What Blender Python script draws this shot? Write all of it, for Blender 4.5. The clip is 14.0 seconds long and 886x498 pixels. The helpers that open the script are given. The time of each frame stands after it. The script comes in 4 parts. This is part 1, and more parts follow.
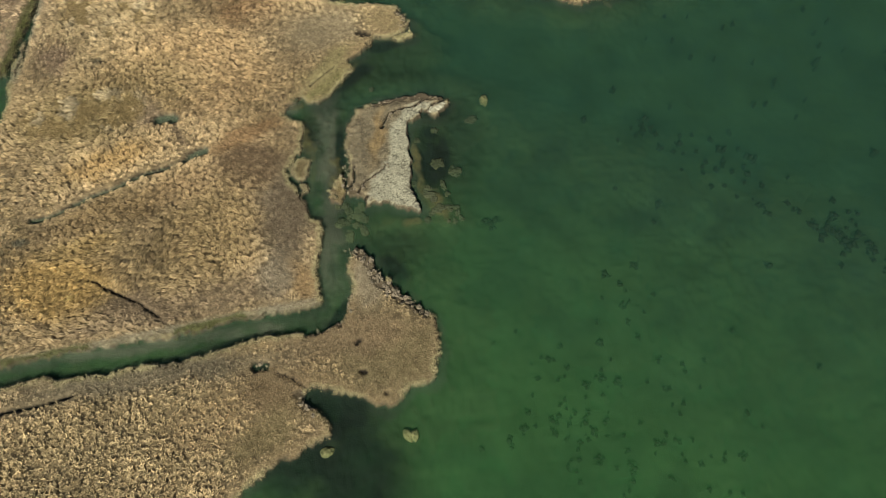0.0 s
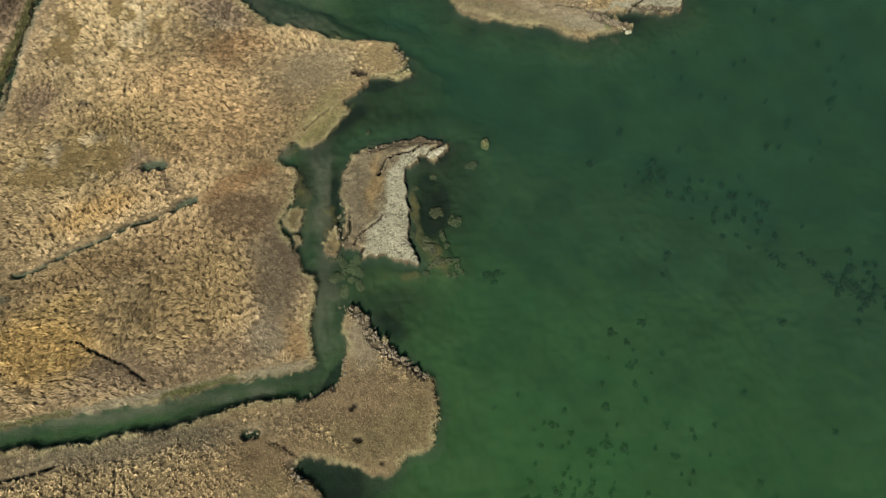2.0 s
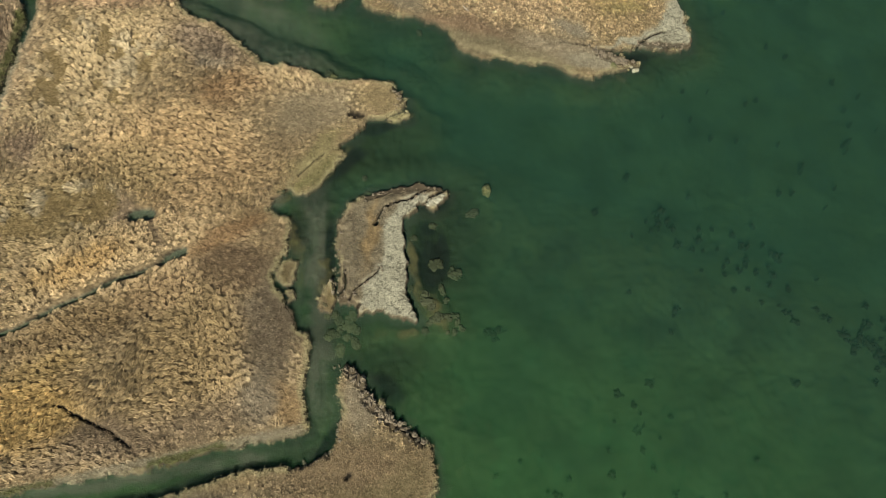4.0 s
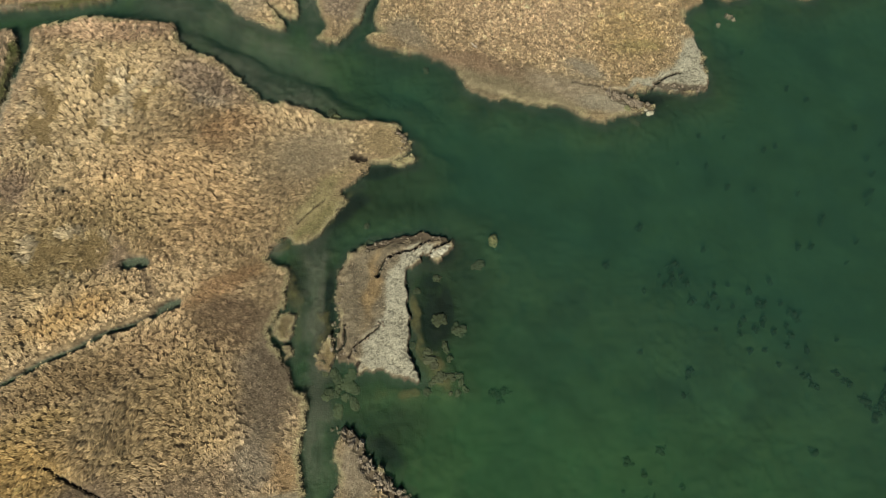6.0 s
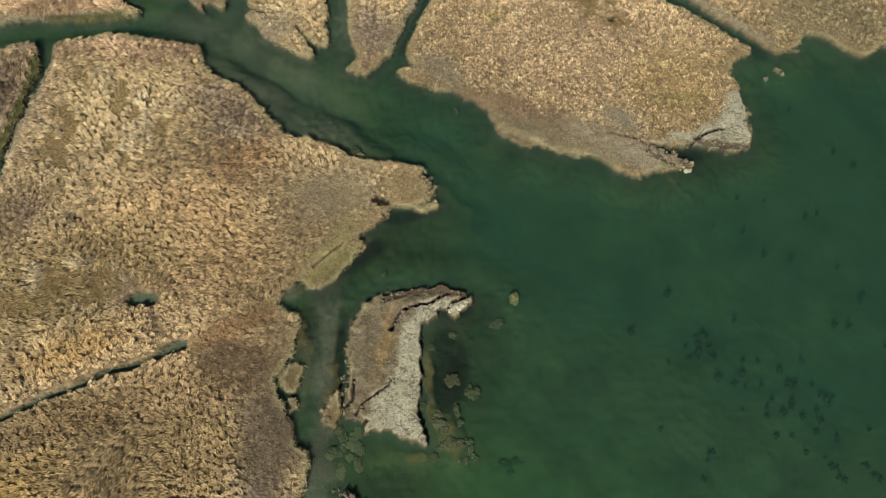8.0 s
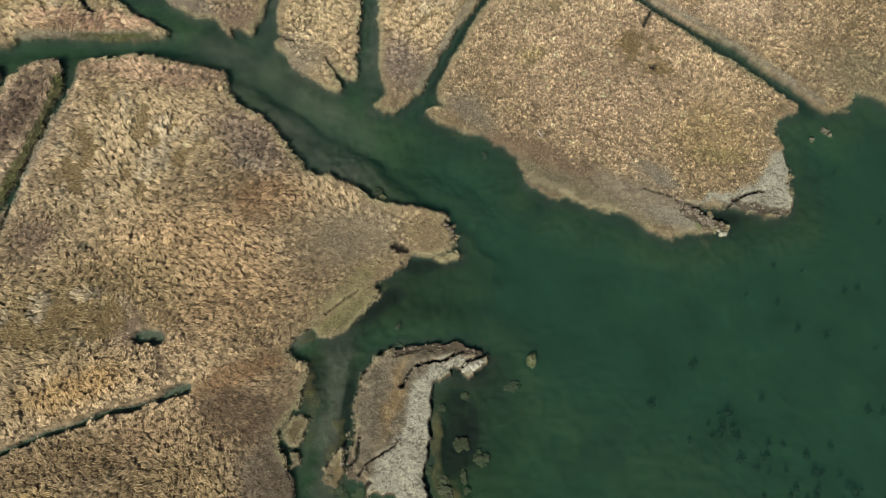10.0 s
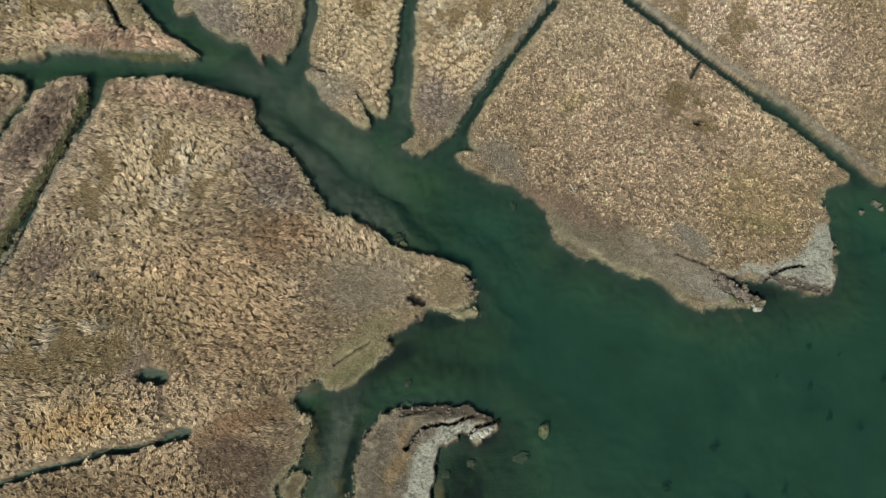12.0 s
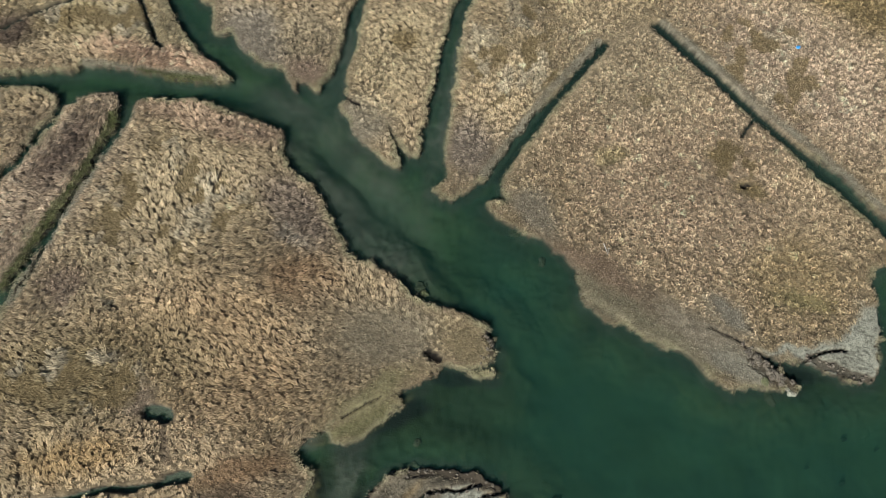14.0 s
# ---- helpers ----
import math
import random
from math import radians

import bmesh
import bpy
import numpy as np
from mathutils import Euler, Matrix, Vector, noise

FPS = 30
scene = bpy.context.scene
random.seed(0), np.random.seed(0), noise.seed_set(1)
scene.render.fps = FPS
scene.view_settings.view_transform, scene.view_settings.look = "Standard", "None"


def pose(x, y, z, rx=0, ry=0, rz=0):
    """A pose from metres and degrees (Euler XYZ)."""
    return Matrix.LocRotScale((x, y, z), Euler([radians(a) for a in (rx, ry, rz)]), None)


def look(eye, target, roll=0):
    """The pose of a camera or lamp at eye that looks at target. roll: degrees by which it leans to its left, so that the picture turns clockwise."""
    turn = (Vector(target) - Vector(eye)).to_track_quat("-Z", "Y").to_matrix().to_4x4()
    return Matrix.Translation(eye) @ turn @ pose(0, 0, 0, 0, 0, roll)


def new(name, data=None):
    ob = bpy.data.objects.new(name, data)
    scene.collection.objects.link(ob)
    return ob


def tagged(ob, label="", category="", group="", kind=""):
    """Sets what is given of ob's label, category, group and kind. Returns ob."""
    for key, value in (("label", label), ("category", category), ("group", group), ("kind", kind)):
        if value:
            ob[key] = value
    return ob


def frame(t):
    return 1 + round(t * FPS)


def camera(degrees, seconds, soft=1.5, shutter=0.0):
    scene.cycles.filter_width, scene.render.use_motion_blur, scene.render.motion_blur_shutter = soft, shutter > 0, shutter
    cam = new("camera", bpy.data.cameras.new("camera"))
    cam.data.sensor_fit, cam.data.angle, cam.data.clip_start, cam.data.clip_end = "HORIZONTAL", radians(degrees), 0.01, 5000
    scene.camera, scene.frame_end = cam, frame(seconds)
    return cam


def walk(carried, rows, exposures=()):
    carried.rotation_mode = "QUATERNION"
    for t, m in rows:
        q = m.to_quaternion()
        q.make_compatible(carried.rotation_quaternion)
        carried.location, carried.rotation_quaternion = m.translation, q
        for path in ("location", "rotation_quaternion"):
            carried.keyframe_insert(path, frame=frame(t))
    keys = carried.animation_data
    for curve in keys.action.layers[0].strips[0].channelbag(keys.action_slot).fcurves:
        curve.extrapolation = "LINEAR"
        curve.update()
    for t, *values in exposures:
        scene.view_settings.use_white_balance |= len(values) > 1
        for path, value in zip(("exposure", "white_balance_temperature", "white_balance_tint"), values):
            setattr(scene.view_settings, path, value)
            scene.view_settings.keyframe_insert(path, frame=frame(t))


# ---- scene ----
cam = camera(55.0, 14.0, soft=0.75)
PATH = [
    (0, (-15.022, -74.805, 95.418), (-14.89, -73.862, 93.659), 4.1),
    (0.5, (-14.635, -72.518, 95.387), (-14.507, -71.58, 93.625), 3.9),
    (1, (-14.257, -70.213, 95.344), (-14.133, -69.28, 93.579), 3.8),
    (1.5, (-13.938, -67.89, 95.266), (-13.816, -66.961, 93.499), 3.7),
    (2, (-13.681, -65.576, 95.184), (-13.56, -64.652, 93.415), 3.7),
    (2.5, (-13.47, -63.299, 95.079), (-13.349, -62.379, 93.308), 3.8),
    (3, (-13.279, -61.098, 94.984), (-13.158, -60.182, 93.21), 3.8),
    (5.5, (-12.408, -50.673, 94.317), (-12.296, -49.769, 92.536), 3.9),
    (6, (-12.188, -48.509, 94.252), (-12.083, -47.61, 92.469), 3.9),
    (6.5, (-11.996, -46.305, 94.197), (-11.901, -45.41, 92.411), 4.1),
    (7, (-11.819, -44.046, 94.153), (-11.738, -43.158, 92.363), 4.2),
    (7.5, (-11.705, -41.727, 94.071), (-11.639, -40.846, 92.277), 4.5),
    (8, (-11.561, -39.498, 94.003), (-11.511, -38.623, 92.205), 4.6),
    (10.5, (-10.509, -29.15, 93.472), (-10.546, -28.3, 91.662), 4.0),
    (11, (-10.185, -26.945, 93.403), (-10.244, -26.103, 91.589), 3.7),
    (11.5, (-9.87, -24.686, 93.36), (-9.951, -23.854, 91.543), 3.2),
    (12, (-9.636, -22.359, 93.282), (-9.74, -21.538, 91.461), 2.8),
    (12.5, (-9.463, -20.08, 93.178), (-9.59, -19.272, 91.352), 2.3),
    (13, (-9.342, -17.845, 93.06), (-9.492, -17.049, 91.232), 1.8),
    (13.5, (-9.25, -15.66, 92.945), (-9.424, -14.876, 91.114), 1.2),
    (14, (-9.245, -13.517, 92.877), (-9.441, -12.745, 91.043), 0.7),
]
EXPOSURES = [(0, 0.28, 7200, 5), (8, 0.22, 7150, 8), (11, 0.11, 6250, 9.5), (14, 0.02, 6000, 9)]
walk(cam, [(t, look(eye, target, roll)) for t, eye, target, roll in PATH], EXPOSURES)

# ---- daylight: clear sky, sun high in the south ----
SUN_HEIGHT, SUN_TURN = radians(41), math.pi + 0.28
world = bpy.data.worlds.new("sky")
scene.world = world
world.use_nodes = True
sky = world.node_tree.nodes.new("ShaderNodeTexSky")
sky.sky_type, sky.sun_disc = "NISHITA", False
sky.sun_elevation, sky.sun_rotation = SUN_HEIGHT, SUN_TURN
back = world.node_tree.nodes["Background"]
back.inputs["Strength"].default_value = 0.05
world.node_tree.links.new(sky.outputs["Color"], back.inputs["Color"])
sun = new("sun", bpy.data.lights.new("sun", "SUN"))
sun.data.energy, sun.data.angle, sun.data.color = 5.0, radians(0.55), (1.0, 0.95, 0.86)
sun_from = Vector((math.sin(SUN_TURN) * math.cos(SUN_HEIGHT), math.cos(SUN_TURN) * math.cos(SUN_HEIGHT), math.sin(SUN_HEIGHT)))
sun.matrix_world = look(sun_from * 300, (0, 0, 0))


# ---- materials ----
def material(name, rough=0.85):
    mat = bpy.data.materials.new(name)
    mat.use_nodes = True
    tree = mat.node_tree
    shader = tree.nodes["Principled BSDF"]
    shader.inputs["Roughness"].default_value = rough
    shader.inputs["Specular IOR Level"].default_value = 0.25
    return mat, tree, shader


def node(tree, kind, **values):
    n = tree.nodes.new(kind)
    for key, value in values.items():
        n.inputs[key.replace("_", " ")].default_value = value
    return n


def mixed(tree, how, fac, a, b):
    n = tree.nodes.new("ShaderNodeMix")
    n.data_type, n.blend_type = "RGBA", how
    for slot, v in ((0, fac), (6, a), (7, b)):
        if isinstance(v, (int, float, tuple)):
            n.inputs[slot].default_value = v
        else:
            tree.links.new(v, n.inputs[slot])
    return n.outputs[2]


def ramp(tree, source, *stops):
    n = tree.nodes.new("ShaderNodeValToRGB")
    while len(n.color_ramp.elements) < len(stops):
        n.color_ramp.elements.new(0.5)
    for e, (at, colour) in zip(n.color_ramp.elements, stops):
        e.position, e.color = at, (*colour, 1)
    tree.links.new(source, n.inputs[0])
    return n.outputs[0]


def grain(tree, scale, detail=4.0, rough=0.6):
    place = tree.nodes.new("ShaderNodeNewGeometry")
    n = node(tree, "ShaderNodeTexNoise", Scale=scale, Detail=detail, Roughness=rough)
    tree.links.new(place.outputs["Position"], n.inputs["Vector"])
    return n.outputs[0]


def relief(tree, shader, source, strength, distance):
    n = node(tree, "ShaderNodeBump", Strength=strength, Distance=distance)
    tree.links.new(source, n.inputs["Height"])
    tree.links.new(n.outputs[0], shader.inputs["Normal"])


def tinted(name, rough, fine, coarse, low, high, bump=0.0):
    """Plant, soil and painted-shade colours from the mesh, with grain at two scales."""
    mat, tree, shader = material(name, rough)
    kind = tree.nodes.new("ShaderNodeVertexColor")
    kind.layer_name = "cover"
    a = ramp(tree, grain(tree, fine), (0.25, (low,) * 3), (0.75, (high,) * 3))
    b = ramp(tree, grain(tree, coarse), (0.3, (0.86, 0.85, 0.83)), (0.7, (1.1, 1.1, 1.1)))
    colour = mixed(tree, "MULTIPLY", 1.0, kind.outputs["Color"], a)
    tree.links.new(mixed(tree, "MULTIPLY", 1.0, colour, b), shader.inputs["Base Color"])
    if bump:
        relief(tree, shader, grain(tree, fine), bump, 0.12)
    return mat


REED = tinted("dry_reed", 0.75, 3.0, 0.25, 0.82, 1.15)
SOIL = tinted("marsh_soil", 0.9, 5.0, 0.3, 0.55, 1.3, 0.8)


def stony(name, dark, light, scale, rough=0.9, bump=0.7):
    mat, tree, shader = material(name, rough)
    each = tree.nodes.new("ShaderNodeObjectInfo")
    c = ramp(tree, grain(tree, scale, 6.0), (0.3, dark), (0.7, light))
    v = ramp(tree, each.outputs["Random"], (0.0, (0.75, 0.75, 0.75)), (1.0, (1.2, 1.2, 1.2)))
    tree.links.new(mixed(tree, "MULTIPLY", 1.0, c, v), shader.inputs["Base Color"])
    relief(tree, shader, grain(tree, scale * 2), bump, 0.1)
    return mat


PEAT = stony("dry_peat", (0.09, 0.075, 0.055), (0.27, 0.23, 0.17), 4.0)
CLAY = stony("pale_clay", (0.26, 0.25, 0.19), (0.48, 0.47, 0.37), 5.0)
ALGAE = stony("algae_crust", (0.07, 0.078, 0.034), (0.21, 0.215, 0.105), 3.0)
WEED = stony("dark_weed", (0.004, 0.008, 0.004), (0.012, 0.019, 0.008), 6.0)
SILT = stony("silted_mound", (0.032, 0.040, 0.022), (0.075, 0.085, 0.048), 4.0)


GREEN_MURK, BLUE_MURK = (0.0295, 0.105, 0.040), (0.0175, 0.0575, 0.0415)


def turbid(name, veil, cloudy, gloss):
    """One depth of the green, cloudy water: part of the light goes on, tinted, part is sent back by the floating matter."""
    mat = bpy.data.materials.new(name)
    mat.use_nodes = True
    tree = mat.node_tree
    tree.nodes.remove(tree.nodes["Principled BSDF"])
    clear = node(tree, "ShaderNodeBsdfTransparent", Color=(*veil, 1))
    cloud = node(tree, "ShaderNodeBsdfDiffuse")
    # more green algae over the southern shelf, clearer blue-green water to the north
    place = tree.nodes.new("ShaderNodeNewGeometry")
    north = tree.nodes.new("ShaderNodeVectorMath")
    north.operation, north.inputs[1].default_value = "DOT_PRODUCT", (0.4, 0.92, 0)
    tree.links.new(place.outputs["Position"], north.inputs[0])
    drift = tree.nodes.new("ShaderNodeMath")
    drift.operation, drift.inputs[1].default_value = "MULTIPLY_ADD", 26.0
    tree.links.new(grain(tree, 0.06, 4.0), drift.inputs[0])
    tree.links.new(north.outputs["Value"], drift.inputs[2])
    span = node(tree, "ShaderNodeMapRange", From_Min=-30.0, From_Max=8.0)
    tree.links.new(drift.outputs[0], span.inputs[0])
    c = ramp(tree, span.outputs[0], (0.0, GREEN_MURK), (1.0, BLUE_MURK))
    m = ramp(tree, grain(tree, 0.16, 5.0), (0.35, (0.84, 0.84, 0.84)), (0.7, (1.1, 1.1, 1.1)))
    c = mixed(tree, "MULTIPLY", 1.0, c, m)
    m = ramp(tree, grain(tree, 0.5, 4.0), (0.3, (0.9, 0.9, 0.9)), (0.7, (1.07, 1.07, 1.07)))
    c = mixed(tree, "MULTIPLY", 1.0, c, m)
    tree.links.new(c, cloud.inputs["Color"])
    density = tree.nodes.new("ShaderNodeVertexColor")
    density.layer_name = "turbidity"
    part_of = tree.nodes.new("ShaderNodeMath")
    part_of.operation, part_of.inputs[1].default_value = "MULTIPLY", cloudy
    tree.links.new(density.outputs["Color"], part_of.inputs[0])
    mix = tree.nodes.new("ShaderNodeMixShader")
    tree.links.new(part_of.outputs[0], mix.inputs[0])
    tree.links.new(clear.outputs[0], mix.inputs[1])
    tree.links.new(cloud.outputs[0], mix.inputs[2])
    last = mix
    if gloss:
        shine = node(tree, "ShaderNodeBsdfGlossy", Roughness=0.12)
        edge = node(tree, "ShaderNodeFresnel", IOR=1.33)
        ripples = node(tree, "ShaderNodeBump", Strength=0.12, Distance=0.05)
        tree.links.new(grain(tree, 1.6, 3.0), ripples.inputs["Height"])
        tree.links.new(ripples.outputs[0], shine.inputs["Normal"])
        last = tree.nodes.new("ShaderNodeMixShader")
        tree.links.new(edge.outputs[0], last.inputs[0])
        tree.links.new(mix.outputs[0], last.inputs[1])
        tree.links.new(shine.outputs[0], last.inputs[2])
    tree.links.new(last.outputs[0], tree.nodes["Material Output"].inputs["Surface"])
    return mat


SURFACE = turbid("water_surface", (0.95, 0.98, 0.96), 0.14, True)
DEPTH = turbid("water_depth", (0.92, 0.97, 0.94), 0.17, False)

# ---- plan of the shores, metres ----
WEST_SOUTH_SHORE = [
    (-60.4, -36.4), (-57.3, -35.9), (-52.9, -35.1), (-47.8, -34.5), (-41.3, -33.8), (-34.7, -32.3), (-30, -31.5), (-25.3, -31),
    (-23.8, -30.5), (-23.7, -27.6), (-23.9, -24.4), (-23.4, -22), (-23.4, -19.1), (-24.9, -18.5), (-25.3, -16.5), (-26.2, -14.7),
    (-27.3, -12.9), (-27.5, -10.6), (-26.9, -8.7), (-26, -7.3), (-25.8, -3.3), (-28.4, -2.4), (-28.7, -2), (-28.5, -1.4),
    (-27.5, 0.1), (-26, 1.4), (-24.8, 2.5), (-22.9, 4.8), (-21.5, 5.6), (-19.7, 7.2), (-17.3, 9.1), (-16.8, 10.2),
    (-16.1, 11.2), (-15.5, 11.8), (-13.2, 11.8), (-11.5, 12.9), (-10.2, 13.6),
]

WEST_NORTH_SHORE = [
    (-10.1, 15.1), (-10.5, 16.2), (-11.9, 17.4), (-14.1, 18.1), (-16.7, 17.9), (-19.5, 18), (-21.7, 18.9), (-23.5, 20.2),
    (-26.4, 20.9), (-30.2, 22.2), (-31.5, 23.7), (-33.6, 25.9), (-35.1, 28.2), (-37.4, 29.6), (-39.4, 30.3), (-40.6, 31.2),
    (-41.6, 33), (-42.8, 35.7), (-44.5, 36.3), (-48.3, 36.5), (-52.4, 37.1), (-55.5, 37.2), (-58.1, 35.9), (-60.8, 35.9),
    (-62, 35.1), (-61.9, 33.1), (-62.1, 30), (-63.2, 24.7), (-63.9, 19.7), (-64.3, 13.4), (-64.7, 8.1), (-65.8, 3.9),
    (-65.4, 13.7), (-65.3, 7.5), (-65.6, 1.6), (-66.1, -1.7), (-78, -22), (-95, -41),
]

SOUTH = [
    (-60, -39.2), (-56.3, -38.6), (-50.6, -38.5), (-44.2, -37.8), (-37.8, -36.8), (-34.6, -35.9), (-31.3, -35), (-26.6, -34.8),
    (-23.2, -34.4), (-20.5, -33.3), (-19.7, -31.7), (-19.4, -27.9), (-19.6, -23.9), (-19, -22.9), (-17.8, -23.6), (-16.8, -24.9),
    (-16, -27.3), (-14.8, -28.1), (-12.8, -30.6), (-10.7, -31.9), (-9.7, -33.4), (-9.6, -36), (-9.2, -37.9), (-10, -39.2),
    (-10.1, -40.9), (-11.8, -41.2), (-13.1, -41.6), (-14.1, -42.8), (-15.6, -44.2), (-17.2, -43.6), (-18.8, -42.5), (-21.4, -41.7),
    (-24, -41), (-24.9, -41.4), (-25.7, -42.4), (-25.3, -43.4), (-24, -44.5), (-23, -45.6), (-22.7, -46.6), (-24, -47.5),
    (-26.5, -48.6), (-28.4, -49.4), (-30.2, -50.9), (-32, -52.5), (-32.9, -53.3), (-45, -66), (-60, -100), (-100, -100),
    (-100, -46),
]

ISLAND = [
    (-18, -1.3), (-16, -0.2), (-13.5, 0.6), (-11.1, 1.1), (-8.7, 1), (-6.2, 0.5), (-5.4, -0.3), (-6, -1.5),
    (-7.3, -2.9), (-8.2, -2.6), (-9.1, -1.7), (-9.8, -2.9), (-11, -3.6), (-11.4, -4.2), (-11.6, -5.9), (-11.2, -7.4),
    (-11.2, -10.3), (-11.3, -13.1), (-11.6, -14.4), (-10.9, -15.9), (-10.2, -17.9), (-10.9, -18.1), (-12.4, -17.3), (-13.8, -16.7),
    (-15.2, -16.3), (-16.4, -16.7), (-17, -16.9), (-17.3, -15.7), (-18.3, -15.2), (-19.3, -14.9), (-19.6, -13.5), (-19.4, -10.7),
    (-19.7, -7.9), (-19.2, -5), (-19.4, -3.5),
]

ISLET = [
    (-20.5, -11.8), (-21.1, -13), (-21.6, -14), (-21.7, -14.9), (-21.4, -16.0), (-20.7, -16.2), (-20.2, -15.2), (-19.9, -13.5),
]

NORTH_SOUTH_SHORE = [
    (-5.6, 59.5), (-7.1, 55.6), (-9.5, 50.3), (-11.7, 43.5), (-13.9, 38.8), (-14.9, 36.2), (-13.9, 34.3), (-12.6, 33.3),
    (-13.6, 32.8), (-15.2, 33.1), (-15.6, 32.5), (-14.7, 31.7), (-13.2, 31.3), (-10.1, 29.8), (-8.1, 30), (-4.9, 28.2),
    (-3.4, 27.1), (-2.9, 25.4), (-2, 23.4), (0.3, 22.2), (1.8, 21.2), (3, 21.9), (5.1, 20.7), (6.5, 20.3),
    (9, 20.4), (11.1, 19.6), (13.1, 18.8), (14.9, 17.6), (16.5, 17.3), (18.9, 18.1), (20.1, 18.3), (23.1, 19.4),
]

NORTH_NORTH_SHORE = [
    (22.7, 20.2), (21.4, 21), (19.7, 21.5), (17.4, 22.4), (19, 22.4), (21.6, 22.4), (23.4, 22.7), (25, 22.3),
    (27.2, 22.2), (29.1, 21.7), (31, 22), (31.5, 24), (31.6, 27.4), (31.1, 30.1), (30.3, 32.8), (29.9, 34.1),
    (30.5, 35.4), (29.9, 35.6), (31.4, 36.8), (33.4, 37.5), (33.7, 38.4), (32.9, 38.9), (31.9, 39.9), (30.5, 41.2),
    (28.3, 42.6), (25.4, 44.9), (22.4, 46.8), (17.9, 50.4), (13.4, 53.7), (10.9, 55.9), (7.6, 58.6), (3.5, 61.2),
    (-0.6, 64.1),
]

MID = [
    (-24.6, 62.2), (-24.4, 57.3), (-23.8, 50.9), (-22.9, 44), (-22.3, 39), (-22, 36.6), (-20.9, 35.2), (-21.3, 33.9),
    (-22, 32.5), (-20.8, 32), (-19.4, 32.2), (-18.1, 34), (-16.8, 35.9), (-15.8, 39.1), (-13.4, 44.4), (-10.9, 50.3),
    (-8.9, 54.9), (-6.7, 59.2), (-5.6, 59.5), (-0.6, 64.3), (-0.2, 64.8), (-1.4, 68.4), (4, 90), (-26, 90),
]

EAST = [
    (-0.2, 64.6), (4.7, 61.2), (8.4, 58.8), (11.6, 56.5), (14.8, 53.8), (19.4, 51.2), (23.1, 48.8), (22.5, 50.1),
    (26.2, 47.4), (29.9, 44.4), (33.5, 41.9), (36.3, 39.1), (37.7, 38.4), (40.3, 38.8), (39.1, 38.6), (40.5, 39.7),
    (42.1, 41.8), (44.6, 41.6), (46, 40.6), (47.4, 39.4), (49.7, 38.4), (50.9, 38.6), (52.4, 39.8), (55.8, 40.6),
    (75, 46), (120, 52), (120, 90), (-4, 90), (-4, 67),
]

FAN = [
    (-38.4, 58.5), (-37.9, 53.7), (-37.3, 48.2), (-36.8, 43.8), (-36.6, 42.5), (-37, 41.1), (-35.9, 40.1), (-32.8, 37.1),
    (-30.5, 35.6), (-27.6, 34.5), (-27, 34.9), (-28.1, 36.2), (-29.1, 38), (-30.5, 40.4), (-29.4, 39.8), (-28.4, 38.2),
    (-27.5, 37.2), (-25.7, 36.7), (-25.6, 38.1), (-26, 41.9), (-26.2, 46.7), (-26.5, 52), (-26.6, 56.8), (-27, 61.5),
    (-29, 90), (-39.5, 90),
]

WEDGE = [
    (-60.7, 52.5), (-58.5, 52.1), (-57.3, 49.9), (-56.8, 47.7), (-55.3, 47.9), (-54.5, 48.8), (-53.1, 47.2), (-51, 45.9),
    (-48.3, 44.8), (-45.8, 44.5), (-44.2, 43.2), (-43.4, 42.3), (-43.4, 43.6), (-42.1, 43.7), (-40.4, 42.7), (-40.2, 43.8),
    (-39.4, 46.3), (-39.4, 48.6), (-40.1, 52.1), (-40.2, 56), (-40.1, 58), (-40.5, 90), (-68, 90),
]

SPIT = [
    (-65.1, 51.3), (-62.6, 49), (-59.9, 46.4), (-57.3, 43.8), (-54.2, 42.8), (-51.6, 41.6), (-54.4, 40.4), (-59.6, 39.7),
    (-63.5, 39.5), (-68.2, 39.5), (-71.1, 38.7), (-71.4, 37.7), (-76.9, 35.8), (-81.1, 34.6), (-130, 22), (-130, 90),
    (-72, 90),
]

STRIP = [
    (-73.6, 19.5), (-72.3, 23.1), (-71.4, 27.6), (-70.8, 31.2), (-69.4, 33.3), (-67.4, 35), (-66.1, 35.5), (-64.9, 34.7),
    (-64.1, 33.4), (-63.7, 31.8), (-63.7, 29.2), (-64.2, 23.6), (-64.8, 19.9), (-65.6, 15.4), (-66.3, 12.2), (-66.6, 8.4),
    (-67, 6.4), (-67.6, 17), (-67.3, 13.8), (-67.4, 8.6), (-67.6, 7.1), (-88, -25), (-96, -25),
]

FARWEST = [
    (-79.9, 32.2), (-76.6, 33.6), (-73.8, 33.4), (-72, 32.1), (-72.1, 29.9), (-73.1, 26.3), (-73.8, 23.1), (-74.3, 21),
    (-98, -25), (-130, -25), (-130, 28),
]

